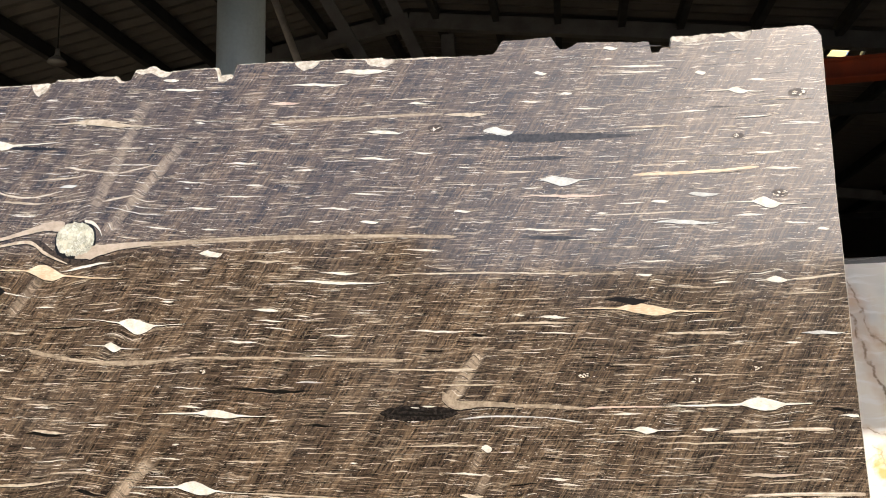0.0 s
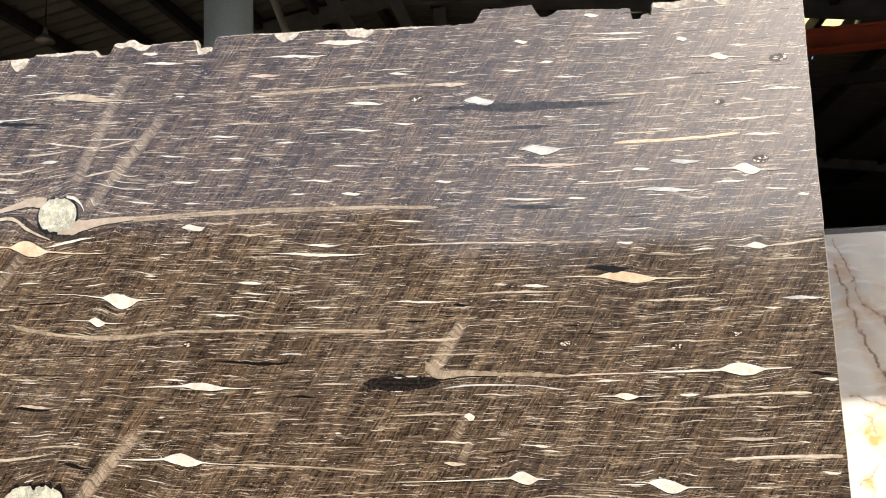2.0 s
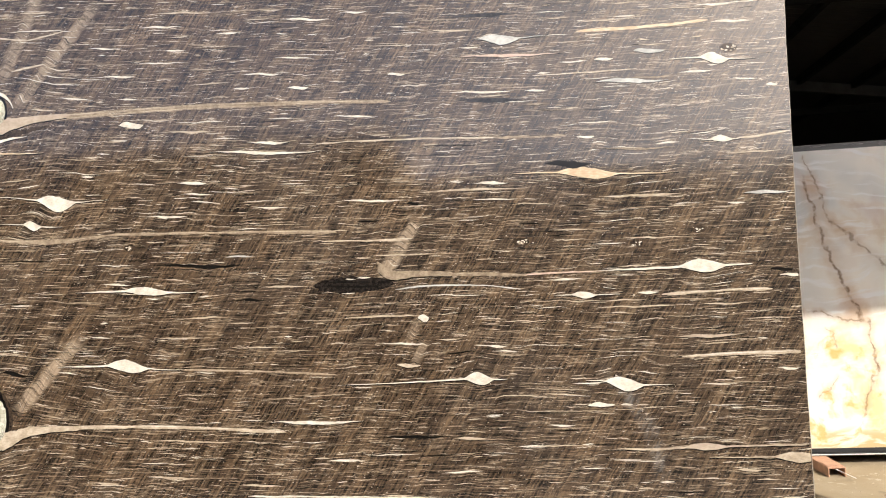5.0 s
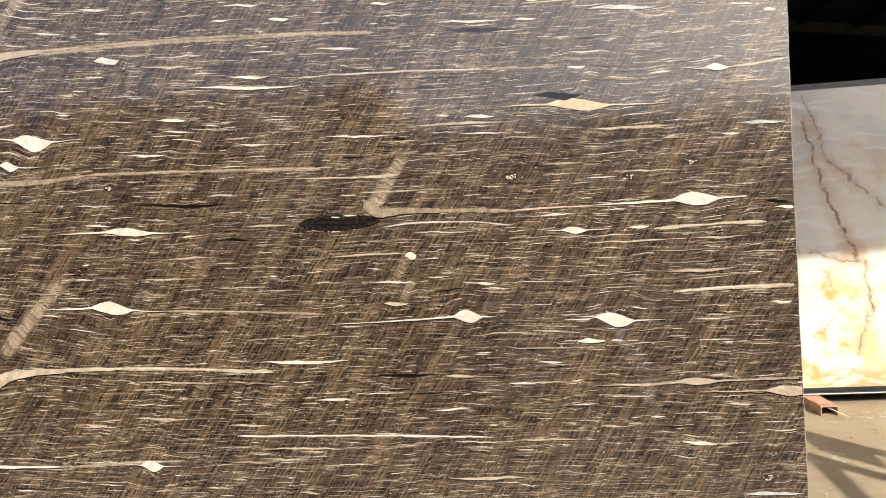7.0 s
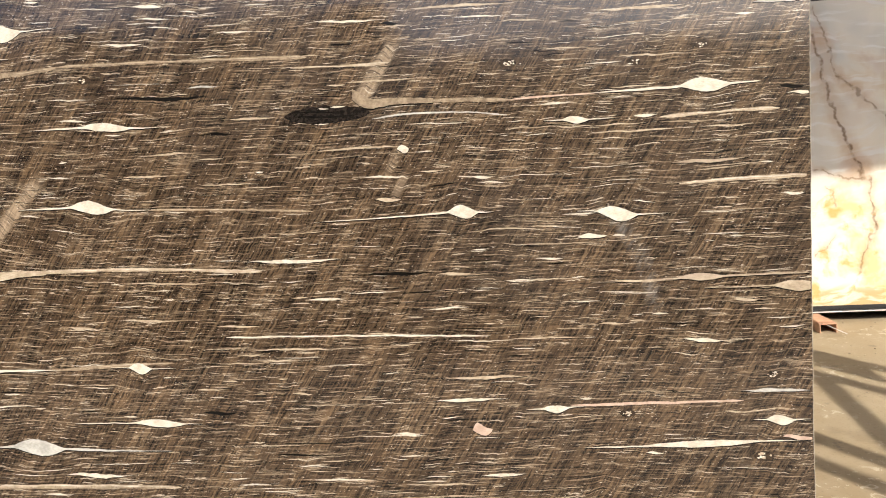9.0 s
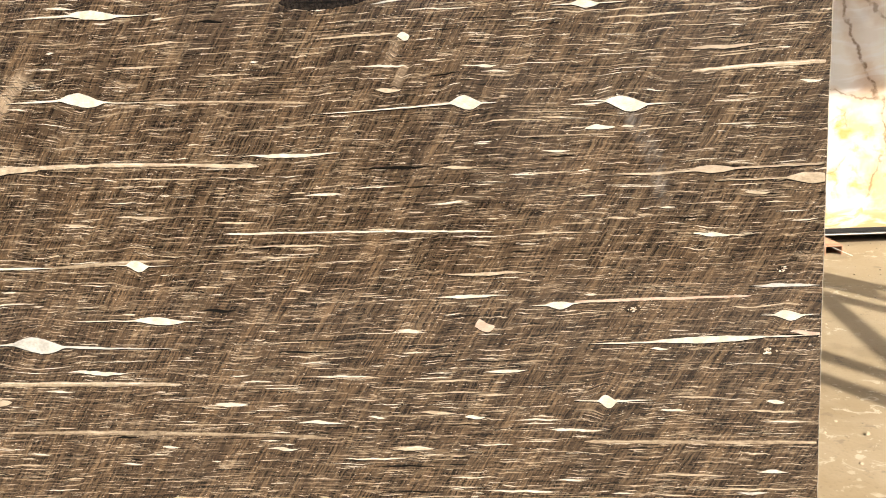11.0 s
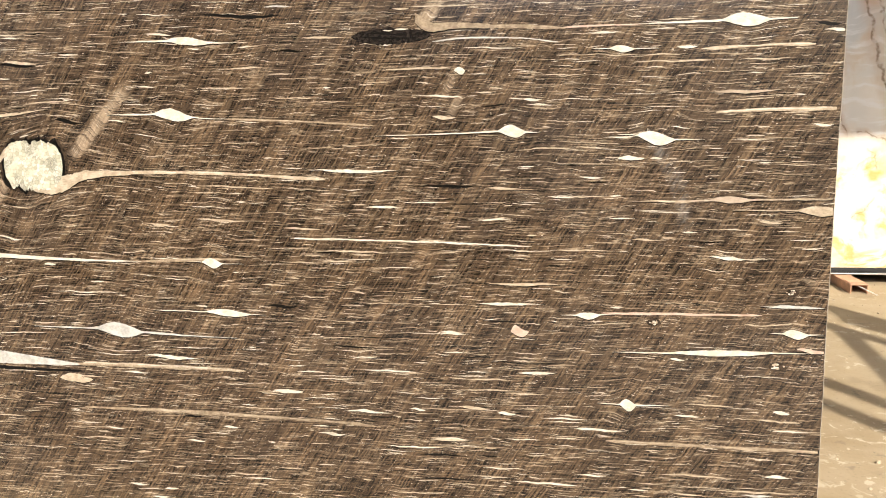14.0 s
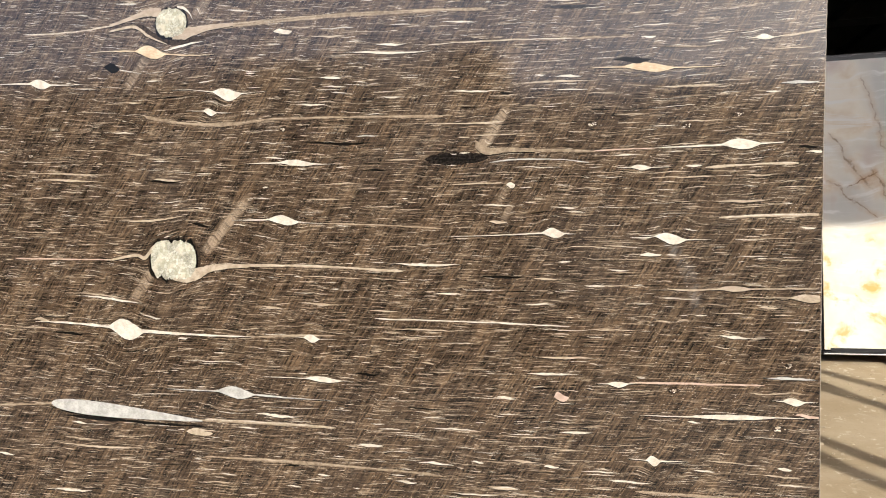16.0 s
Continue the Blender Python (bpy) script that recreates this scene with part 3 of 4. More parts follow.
def blob(mat, u, w, ru, rw, seed, rough=0.10, square=2.6, lift=0.0005):
    """A rounded patch with an uneven outline."""
    line, halves = [], []
    for i in range(41):
        s = -1 + 2 * i / 40
        h = rw * max(0.0, 1 - abs(s) ** square) ** (1 / square)
        line.append((u + s * ru, w - 0.06 * s * rw))
        halves.append((max(0.0003, h * (1 + rough * noise.noise((s * 5, seed, 0.0)) + rough * 0.6 * noise.noise((s * 17, seed, 0.0)))), max(0.0003, h * (1 + rough * noise.noise((s * 5, seed, 7.0)) + rough * 0.6 * noise.noise((s * 17, seed, 7.0))))))
    inlay(mat, line, halves, lift)


def tail(mat, places, sides, lift=0.00042, under=True):
    """A seam that swells into a knot, drawn smoothly through a few places."""
    ends = [places[0], *places, places[-1]]
    wide = [sides[0], *sides, sides[-1]]
    line, halves = [], []
    for i in range(1, len(ends) - 2):
        for k in range(14):
            t = k / 14
            mix = [0.5 * (2 * b + (c - a) * t + (2 * a - 5 * b + 4 * c - d) * t * t + (3 * b - a - 3 * c + d) * t ** 3) for a, b, c, d in zip(ends[i - 1], ends[i], ends[i + 1], ends[i + 2])]
            h = wide[i] + (wide[i + 1] - wide[i]) * t
            u, w = mix
            line.append((u, w + 0.0008 * noise.noise((u * 60, w * 30, 2))))
            halves.append((h * (1 + rag(u, w, 0.22)), h * (1 + rag(u, w + 3, 0.22))))
    inlay(mat, line, halves, lift)
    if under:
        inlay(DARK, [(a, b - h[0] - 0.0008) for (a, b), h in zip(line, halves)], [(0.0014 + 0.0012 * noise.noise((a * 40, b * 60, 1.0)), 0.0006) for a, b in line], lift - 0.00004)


spindle(WHITE, -1.102, 0.441, 0.148, 0.0090)
spindle(WHITE, -0.793, 0.453, 0.056, 0.0150)
spindle(CREAM, -0.657, 0.427, 0.109, 0.0070)
spindle(WHITE, -0.487, 0.392, 0.094, 0.0090)
spindle(WHITE, -0.492, 0.370, 0.251, 0.0090)
spindle(CREAM, -1.580, 0.320, 0.082, 0.0080)
spindle(CREAM, -1.269, 0.289, 0.077, 0.0070)
spindle(WHITE, -0.891, 0.347, 0.034, 0.0060)
spindle(WHITE, -0.654, 0.317, 0.065, 0.0110)
spindle(WHITE, -0.641, 0.293, 0.076, 0.0050)
spindle(WHITE, -0.571, 0.301, 0.043, 0.0040)
spindle(WHITE, -0.485, 0.254, 0.078, 0.0050)
spindle(WHITE, -0.707, 0.248, 0.088, 0.0070)
spindle(GREY, -0.550, 0.158, 0.063, 0.0060)
spindle(WHITE, -0.819, 0.112, 0.068, 0.0060)
spindle(CREAM, -1.149, 0.063, 0.099, 0.0100)
spindle(CREAM, -1.483, 0.075, 0.253, 0.0100)
spindle(CREAM, -1.489, 0.094, 0.334, 0.0070)
spindle(CREAM, -1.198, -0.049, 0.249, 0.0090)
spindle(CREAM, -0.452, 0.091, 0.113, 0.0070)
spindle(WHITE, -1.294, 0.205, 0.077, 0.0050)
spindle(CREAM, -1.237, 0.139, 0.088, 0.0070)
spindle(WHITE, -0.853, 0.004, 0.057, 0.0040)
spindle(CREAM, -0.674, -0.005, 0.120, 0.0050)
spindle(CREAM, -1.076, -0.022, 0.145, 0.0050)
spindle(WHITE, -1.335, -0.269, 0.218, 0.0100)
spindle(CREAM, -1.572, -0.331, 0.055, 0.0140)
spindle(CREAM, -1.043, -0.633, 0.083, 0.0210)
spindle(WHITE, -1.436, -0.625, 0.052, 0.0100)
spindle(WHITE, -0.807, -0.579, 0.145, 0.0120)
spindle(WHITE, -0.897, -0.615, 0.069, 0.0060)
spindle(CREAM, -0.685, -0.281, 0.130, 0.0070)
spindle(CREAM, -0.830, -0.290, 0.068, 0.0060)
spindle(CREAM, -0.653, -0.211, 0.194, 0.0050)
spindle(CREAM, -0.505, -0.298, 0.094, 0.0060)
spindle(WHITE, -0.392, -0.180, 0.192, 0.0100)
spindle(WHITE, -0.544, -0.644, 0.073, 0.0080)
spindle(WHITE, -0.445, -0.730, 0.061, 0.0090)
spindle(CREAM, -1.370, -0.692, 0.349, 0.0090)
spindle(WHITE, -1.460, -0.820, 0.144, 0.0100)
spindle(WHITE, -1.698, -0.729, 0.070, 0.0100)
spindle(WHITE, -1.098, -0.378, 0.029, 0.0090)
spindle(CREAM, -0.393, -0.344, 0.191, 0.0050)
spindle(CREAM, -1.361, -0.258, 0.193, 0.0060)
spindle(CREAM, -0.568, -0.416, 0.064, 0.0050)
spindle(CREAM, -0.388, -0.428, 0.040, 0.0060)
spindle(CREAM, -1.219, -0.726, 0.087, 0.0040)
spindle(CREAM, -0.579, -0.649, 0.042, 0.0040)
spindle(WHITE, 0.314, 0.333, 0.050, 0.0060)
spindle(WHITE, -0.029, 0.276, 0.073, 0.0100)
spindle(CREAM, -0.066, 0.265, 0.195, 0.0070)
spindle(WHITE, -0.098, 0.283, 0.028, 0.0040)
spindle(CREAM, 0.261, 0.232, 0.152, 0.0080)
spindle(GREY, 0.489, 0.225, 0.087, 0.0100)
spindle(WHITE, 0.433, 0.207, 0.036, 0.0060)
spindle(WHITE, 0.104, 0.078, 0.066, 0.0060)
spindle(WHITE, 0.258, 0.045, 0.042, 0.0080)
spindle(CREAM, -0.258, 0.023, 0.175, 0.0060)
spindle(WHITE, -0.173, 0.015, 0.022, 0.0150)
spindle(WHITE, -0.032, -0.045, 0.046, 0.0080)
spindle(WHITE, -0.014, -0.054, 0.054, 0.0040)
spindle(CREAM, -0.205, -0.076, 0.048, 0.0100)
spindle(BEIGE, 0.364, -0.041, 0.130, 0.0100)
spindle(WHITE, 0.456, -0.048, 0.024, 0.0040)
spindle(WHITE, 0.498, -0.105, 0.039, 0.0070)
spindle(WHITE, 0.517, 0.066, 0.046, 0.0090)
spindle(WHITE, -0.304, 0.434, 0.100, 0.0060)
spindle(WHITE, 0.160, 0.355, 0.034, 0.0070)
spindle(CREAM, 0.052, 0.229, 0.081, 0.0040)
spindle(CREAM, 0.277, 0.149, 0.142, 0.0040)
spindle(WHITE, -0.266, 0.255, 0.157, 0.0060)
spindle(CREAM, 0.123, 0.174, 0.087, 0.0040)
spindle(WHITE, -0.020, 0.243, 0.100, 0.0040)
spindle(CREAM, 0.474, 0.304, 0.118, 0.0040)
spindle(WHITE, 0.178, 0.383, 0.061, 0.0040)
spindle(CREAM, -0.208, 0.142, 0.154, 0.0050)
spindle(CREAM, 0.241, 0.019, 0.152, 0.0050)
spindle(CREAM, 0.398, 0.018, 0.105, 0.0050)
spindle(CREAM, -0.089, -0.216, 0.074, 0.0070)
spindle(WHITE, -0.333, -0.253, 0.079, 0.0070)
spindle(WHITE, -0.108, -0.278, 0.084, 0.0050)
spindle(WHITE, 0.339, -0.351, 0.070, 0.0100)
spindle(CREAM, -0.045, -0.407, 0.155, 0.0090)
spindle(WHITE, -0.073, -0.446, 0.138, 0.0090)
spindle(PINK, -0.053, -0.501, 0.036, 0.0210)
spindle(PINK, 0.491, -0.524, 0.054, 0.0110)
spindle(GREY, 0.457, -0.441, 0.118, 0.0090)
spindle(WHITE, 0.250, -0.547, 0.033, 0.0060)
spindle(WHITE, -0.019, -0.584, 0.081, 0.0090)
spindle(CREAM, -0.120, -0.601, 0.103, 0.0050)
spindle(CREAM, -0.047, -0.628, 0.091, 0.0050)
spindle(CREAM, -0.144, -0.660, 0.074, 0.0100)
spindle(WHITE, -0.079, -0.669, 0.037, 0.0090)
spindle(WHITE, 0.265, -0.657, 0.041, 0.0060)
spindle(CREAM, -0.196, -0.729, 0.085, 0.0090)
spindle(WHITE, 0.086, -0.692, 0.061, 0.0070)
spindle(WHITE, 0.438, -0.643, 0.024, 0.0080)
spindle(WHITE, 0.083, -0.197, 0.053, 0.0060)
spindle(WHITE, 0.158, -0.160, 0.051, 0.0110)
spindle(WHITE, 0.205, -0.161, 0.022, 0.0060)
spindle(CREAM, 0.186, -0.316, 0.051, 0.0060)
spindle(CREAM, 0.413, -0.283, 0.047, 0.0080)
spindle(CREAM, 0.064, -0.338, 0.142, 0.0040)
spindle(WHITE, -0.190, -0.509, 0.066, 0.0050)
spindle(CREAM, 0.314, -0.634, 0.098, 0.0050)
spindle(CREAM, 0.434, -0.660, 0.087, 0.0050)
spindle(CREAM, 0.237, -0.243, 0.118, 0.0060)
spindle(WHITE, -0.445, 0.875, 0.140, 0.0150)
spindle(WHITE, -0.556, 0.854, 0.161, 0.0100)
spindle(PINK, -0.635, 0.812, 0.086, 0.0120)
spindle(WHITE, -0.929, 0.901, 0.041, 0.0120)
spindle(WHITE, -0.896, 0.873, 0.122, 0.0100)
spindle(WHITE, -0.393, 0.718, 0.099, 0.0130)
spindle(WHITE, -0.309, 0.783, 0.053, 0.0090)
spindle(WHITE, -0.406, 0.655, 0.107, 0.0070)
spindle(CREAM, -0.672, 0.697, 0.141, 0.0060)
spindle(WHITE, -0.301, 0.659, 0.061, 0.0060)
spindle(GREY, -1.175, 0.644, 0.046, 0.0120)
spindle(WHITE, -0.695, 0.612, 0.047, 0.0070)
spindle(WHITE, -0.422, 0.505, 0.044, 0.0100)
spindle(WHITE, -0.546, 0.514, 0.041, 0.0070)
spindle(WHITE, -0.502, 0.543, 0.090, 0.0060)
spindle(CREAM, -1.293, 0.609, 0.156, 0.0090)
spindle(WHITE, -0.647, 0.761, 0.047, 0.0050)
spindle(WHITE, -0.727, 0.668, 0.094, 0.0060)
spindle(WHITE, -0.857, 0.631, 0.077, 0.0050)
spindle(WHITE, -0.925, 0.523, 0.086, 0.0060)
spindle(WHITE, -0.801, 0.512, 0.047, 0.0050)
spindle(WHITE, -0.824, 0.564, 0.076, 0.0070)
spindle(WHITE, -0.731, 0.587, 0.122, 0.0040)
spindle(WHITE, -0.432, 0.572, 0.079, 0.0050)
spindle(WHITE, -0.577, 0.640, 0.055, 0.0060)
spindle(CREAM, -1.187, 0.665, 0.124, 0.0070)
spindle(WHITE, 0.313, 0.797, 0.023, 0.0130)
spindle(WHITE, 0.427, 0.770, 0.046, 0.0070)
spindle(WHITE, -0.030, 0.830, 0.030, 0.0110)
spindle(WHITE, 0.128, 0.876, 0.033, 0.0130)
spindle(WHITE, 0.182, 0.826, 0.123, 0.0070)
spindle(WHITE, 0.181, 0.812, 0.114, 0.0060)
spindle(WHITE, -0.050, 0.762, 0.059, 0.0060)
spindle(WHITE, 0.026, 0.775, 0.025, 0.0080)
spindle(CREAM, -0.200, 0.744, 0.113, 0.0140)
spindle(GREY, -0.129, 0.698, 0.068, 0.0190)
spindle(CREAM, 0.195, 0.682, 0.135, 0.0060)
spindle(WHITE, 0.432, 0.646, 0.030, 0.0060)
spindle(WHITE, 0.427, 0.603, 0.082, 0.0070)
spindle(WHITE, 0.453, 0.566, 0.081, 0.0080)
spindle(CREAM, -0.094, 0.599, 0.116, 0.0060)
spindle(PINK, 0.017, 0.536, 0.225, 0.0090)
spindle(GREY, 0.294, 0.520, 0.061, 0.0140)
spindle(WHITE, 0.205, 0.511, 0.038, 0.0090)
spindle(WHITE, 0.379, 0.471, 0.067, 0.0070)
spindle(GREY, 0.254, 0.463, 0.143, 0.0130)
spindle(WHITE, 0.516, 0.433, 0.022, 0.0080)
spindle(WHITE, 0.468, 0.448, 0.051, 0.0060)
spindle(WHITE, -0.035, 0.463, 0.120, 0.0070)
spindle(WHITE, 0.069, 0.458, 0.047, 0.0070)
spindle(WHITE, -0.213, 0.517, 0.037, 0.0090)
spindle(GREY, 0.509, 0.663, 0.074, 0.0080)
spindle(WHITE, 0.069, 0.735, 0.074, 0.0050)
spindle(WHITE, 0.251, 0.596, 0.046, 0.0040)
spindle(WHITE, 0.086, 0.493, 0.031, 0.0050)
spindle(WHITE, -0.063, 0.559, 0.049, 0.0040)
spindle(WHITE, -0.542, -0.642, 0.069, 0.0100)
spindle(WHITE, -0.372, -0.677, 0.096, 0.0090)
spindle(WHITE, -0.446, -0.730, 0.045, 0.0080)
spindle(WHITE, -0.192, -0.727, 0.071, 0.0080)
spindle(WHITE, -0.674, -0.727, 0.039, 0.0070)
spindle(WHITE, -0.758, -0.761, 0.048, 0.0050)
spindle(WHITE, -0.819, -0.873, 0.037, 0.0060)
spindle(WHITE, -0.523, -0.881, 0.125, 0.0040)
spindle(CREAM, -0.676, -0.903, 0.137, 0.0050)
spindle(WHITE, -0.208, -0.893, 0.044, 0.0070)
spindle(WHITE, -0.898, -0.868, 0.051, 0.0070)
spindle(WHITE, -0.953, -0.743, 0.051, 0.0050)
spindle(WHITE, -0.261, -0.669, 0.036, 0.0070)
spindle(WHITE, -0.189, -0.506, 0.056, 0.0060)
spindle(WHITE, -0.322, -0.590, 0.123, 0.0060)
spindle(WHITE, -0.846, -0.894, 0.050, 0.0060)
spindle(WHITE, -0.606, -0.836, 0.094, 0.0040)
spindle(WHITE, 0.280, -0.657, 0.032, 0.0060)
spindle(WHITE, 0.443, -0.643, 0.025, 0.0080)
spindle(WHITE, 0.109, -0.693, 0.094, 0.0060)
spindle(CREAM, 0.369, -0.716, 0.063, 0.0070)
spindle(WHITE, 0.436, -0.767, 0.053, 0.0090)
spindle(CREAM, 0.396, -0.801, 0.215, 0.0040)
spindle(GREY, 0.402, -0.808, 0.057, 0.0070)
spindle(WHITE, -0.002, -0.808, 0.146, 0.0060)
spindle(WHITE, 0.181, -0.810, 0.040, 0.0050)
spindle(CREAM, 0.187, -0.894, 0.094, 0.0100)
spindle(CREAM, 0.293, -0.775, 0.155, 0.0050)
spindle(WHITE, -0.092, -0.784, 0.071, 0.0040)
spindle(WHITE, 0.087, -0.786, 0.061, 0.0050)
spindle(CREAM, 0.167, -0.869, 0.088, 0.0050)
spindle(CREAM, 0.267, -0.813, 0.066, 0.0040)
spindle(WHITE, 0.036, -0.673, 0.102, 0.0050)
spindle(WHITE, 0.456, -0.678, 0.080, 0.0040)
spindle(DARK, -1.337, 0.395, 0.060, 0.0330)
spindle(DARK, -0.641, 0.141, 0.206, 0.0110)
spindle(DARK, -1.161, 0.058, 0.111, 0.0100)
spindle(DARK, -0.524, 0.067, 0.063, 0.0080)
spindle(DARK, 0.124, 0.303, 0.096, 0.0160)
spindle(SLATE, -0.027, 0.446, 0.138, 0.0100)
blob(SOOT, -0.312, 0.088, 0.082, 0.0165, 3.3, 0.22, 1.8, 0.00018)
spindle(DARK, -0.300, 0.083, 0.110, 0.0070)
spindle(DARK, -0.325, 0.093, 0.100, 0.0055)
spindle(DARK, -0.345, 0.086, 0.070, 0.0060)
spindle(WHITE, -0.290, 0.1005, 0.030, 0.0050)
spindle(WHITE, -0.318, 0.0985, 0.022, 0.0035)
spindle(DARK, -0.184, 0.244, 0.039, 0.0090)
spindle(DARK, 0.502, 0.077, 0.047, 0.0100)
spindle(DARK, -0.192, -0.211, 0.152, 0.0080)
spindle(DARK, 0.526, -0.287, 0.046, 0.0050)
spindle(DARK, 0.491, -0.529, 0.109, 0.0050)
spindle(DARK, -1.292, 0.751, 0.203, 0.0140)
spindle(SLATE, -0.037, 0.674, 0.466, 0.0230)
spindle(SLATE, -0.031, 0.626, 0.139, 0.0130)
spindle(SLATE, -0.020, 0.443, 0.136, 0.0090)
spindle(DARK, -0.764, -0.707, 0.064, 0.0060)
spindle(DARK, -0.208, -0.761, 0.137, 0.0050)
spindle(DARK, -0.196, -0.811, 0.116, 0.0060)
spindle(DARK, -0.399, -0.543, 0.117, 0.0050)
spindle(DARK, -0.557, -0.461, 0.068, 0.0090)
spindle(DARK, -0.749, -0.752, 0.032, 0.0050)
spindle(DARK, -0.113, -0.759, 0.063, 0.0040)
spindle(DARK, -0.547, -0.462, 0.062, 0.0080)
spindle(DARK, -1.384, -0.612, 0.258, 0.0130)
spindle(DARK, -1.478, -0.369, 0.119, 0.0110)
spindle(DARK, -1.039, -0.065, 0.071, 0.0140)
lens(AMBER, -1.207, 0.431, 0.0501, 0.0370, -1.420, 0.446, -0.993, 0.408, 0.0065)
lens(WHITE, -1.587, 0.366, 0.0403, 0.0280, -1.791, 0.376, -1.439, 0.355, 0.0067)
lens(WHITE, -0.961, 0.292, 0.0453, 0.0340, -1.138, 0.317, -0.842, 0.294, 0.0052)
lens(WHITE, -1.015, 0.248, 0.0211, 0.0200, -1.089, 0.255, -0.946, 0.242, 0.0042)
lens(WHITE, -0.751, 0.096, 0.0533, 0.0160, -0.910, 0.099, -0.641, 0.088, 0.0064)
lens(WHITE, -0.790, -0.056, 0.0460, 0.0260, -0.945, -0.054, -0.663, -0.068, 0.0060)
lens(WHITE, -1.281, -0.356, 0.0580, 0.0580, -1.600, -0.337, -0.875, -0.370, 0.0118)
lens(WHITE, -0.709, -0.372, 0.0230, 0.0220, -0.768, -0.368, -0.637, -0.373, 0.0030)
lens(WHITE, -0.675, -0.478, 0.0540, 0.0150, -0.852, -0.476, -0.589, -0.481, 0.0050)
lens(GREY, -0.932, -0.521, 0.0567, 0.0330, -1.146, -0.519, -0.653, -0.532, 0.0072)
lens(WHITE, 0.415, 0.334, 0.0208, 0.0130, 0.374, 0.333, 0.447, 0.331, 0.0052)
lens(AMBER, 0.159, 0.284, 0.0605, 0.0220, 0.013, 0.291, 0.332, 0.274, 0.0055)
lens(WHITE, 0.362, 0.091, 0.0429, 0.0250, 0.161, 0.091, 0.451, 0.090, 0.0071)
lens(WHITE, 0.139, 0.046, 0.0243, 0.0130, 0.082, 0.048, 0.207, 0.045, 0.0043)
lens(WHITE, -0.069, -0.104, 0.0278, 0.0250, -0.347, -0.109, -0.013, -0.108, 0.0046)
lens(WHITE, 0.203, -0.124, 0.0359, 0.0260, 0.132, -0.115, 0.293, -0.127, 0.0045)
lens(CREAM, 0.501, -0.262, 0.0432, 0.0190, 0.345, -0.260, 0.528, -0.262, 0.0043)
lens(BEIGE, 0.341, -0.240, 0.0399, 0.0130, 0.161, -0.243, 0.527, -0.241, 0.0043)
lens(WHITE, 0.080, -0.467, 0.0243, 0.0140, 0.027, -0.466, 0.132, -0.462, 0.0037)
lens(WHITE, 0.462, -0.493, 0.0238, 0.0170, 0.417, -0.491, 0.511, -0.492, 0.0051)
lens(WHITE, 0.332, -0.532, 0.1032, 0.0110, 0.127, -0.536, 0.491, -0.528, 0.0059)
lens(WHITE, 0.158, -0.641, 0.0161, 0.0250, 0.100, -0.639, 0.236, -0.639, 0.0045)
lens(CREAM, -1.102, 0.805, 0.0903, 0.0170, -1.290, 0.812, -0.928, 0.783, 0.0064)
lens(WHITE, -1.374, 0.765, 0.0376, 0.0230, -1.511, 0.777, -1.205, 0.762, 0.0073)
lens(WHITE, 0.386, 0.749, 0.0201, 0.0140, 0.320, 0.753, 0.439, 0.742, 0.0044)
lens(GREY, 0.001, 0.570, 0.0420, 0.0210, -0.046, 0.576, 0.092, 0.571, 0.0044)
lens(WHITE, 0.415, 0.495, 0.0270, 0.0230, 0.330, 0.500, 0.491, 0.488, 0.0056)
vein(TAN, 0.0090, -1.078, 0.478, -0.696, 0.480, -0.344, 0.467)
vein(CREAM, 0.0070, -1.651, 0.520, -1.500, 0.512, -1.335, 0.519)
vein(TAN, 0.0130, -1.225, 0.248, -1.065, 0.217, -0.841, 0.218)
vein(TAN, 0.0110, -0.841, 0.218, -0.587, 0.209, -0.345, 0.196)
vein(TAN, 0.0060, -0.674, -0.069, -0.514, -0.076, -0.347, -0.089)
vein(PINK, 0.0060, -1.671, -0.150, -1.480, -0.155, -1.320, -0.158)
vein(CREAM, 0.0100, -0.910, -0.178, -0.674, -0.182, -0.453, -0.197)
vein(TAN, 0.0080, -1.025, -0.699, -0.675, -0.698, -0.351, -0.709)
vein(TAN, 0.0090, -0.886, -0.371, -0.773, -0.366, -0.642, -0.363)
vein(TAN, 0.0090, -1.073, -0.601, -0.841, -0.602, -0.643, -0.601)
vein(TAN, 0.0090, -1.806, -0.586, -1.638, -0.582, -1.516, -0.573)
vein(CREAM, 0.0050, -0.385, 0.383, -0.178, 0.377, -0.018, 0.367)
vein(TAN, 0.0070, -0.018, 0.367, 0.054, 0.364, 0.125, 0.360)
vein(CREAM, 0.0065, 0.443, 0.332, 0.498, 0.335, 0.541, 0.340)
vein(CREAM, 0.0080, -0.376, 0.179, -0.286, 0.175, -0.191, 0.174)
vein(TAN, 0.0110, -0.262, 0.100, -0.123, 0.099, 0.033, 0.089)
vein(PINK, 0.0050, 0.024, 0.090, 0.104, 0.091, 0.174, 0.090)
vein(GREY, 0.0045, -0.228, 0.074, -0.133, 0.078, 0.019, 0.063)
vein(CREAM, 0.0090, 0.283, 0.040, 0.382, 0.043, 0.482, 0.042)
vein(CREAM, 0.0090, 0.311, -0.077, 0.428, -0.074, 0.533, -0.074)
vein(WHITE, 0.0050, -0.532, -0.318, -0.231, -0.324, -0.030, -0.331)
vein(PINK, 0.0065, 0.106, -0.460, 0.251, -0.459, 0.402, -0.457)
vein(TAN, 0.0040, 0.369, -0.240, 0.449, -0.239, 0.528, -0.241)
vein(TAN, 0.0110, -0.666, 0.765, -0.462, 0.760, -0.253, 0.751)
vein(TAN, 0.0110, -1.066, 0.485, -0.790, 0.487, -0.483, 0.478)
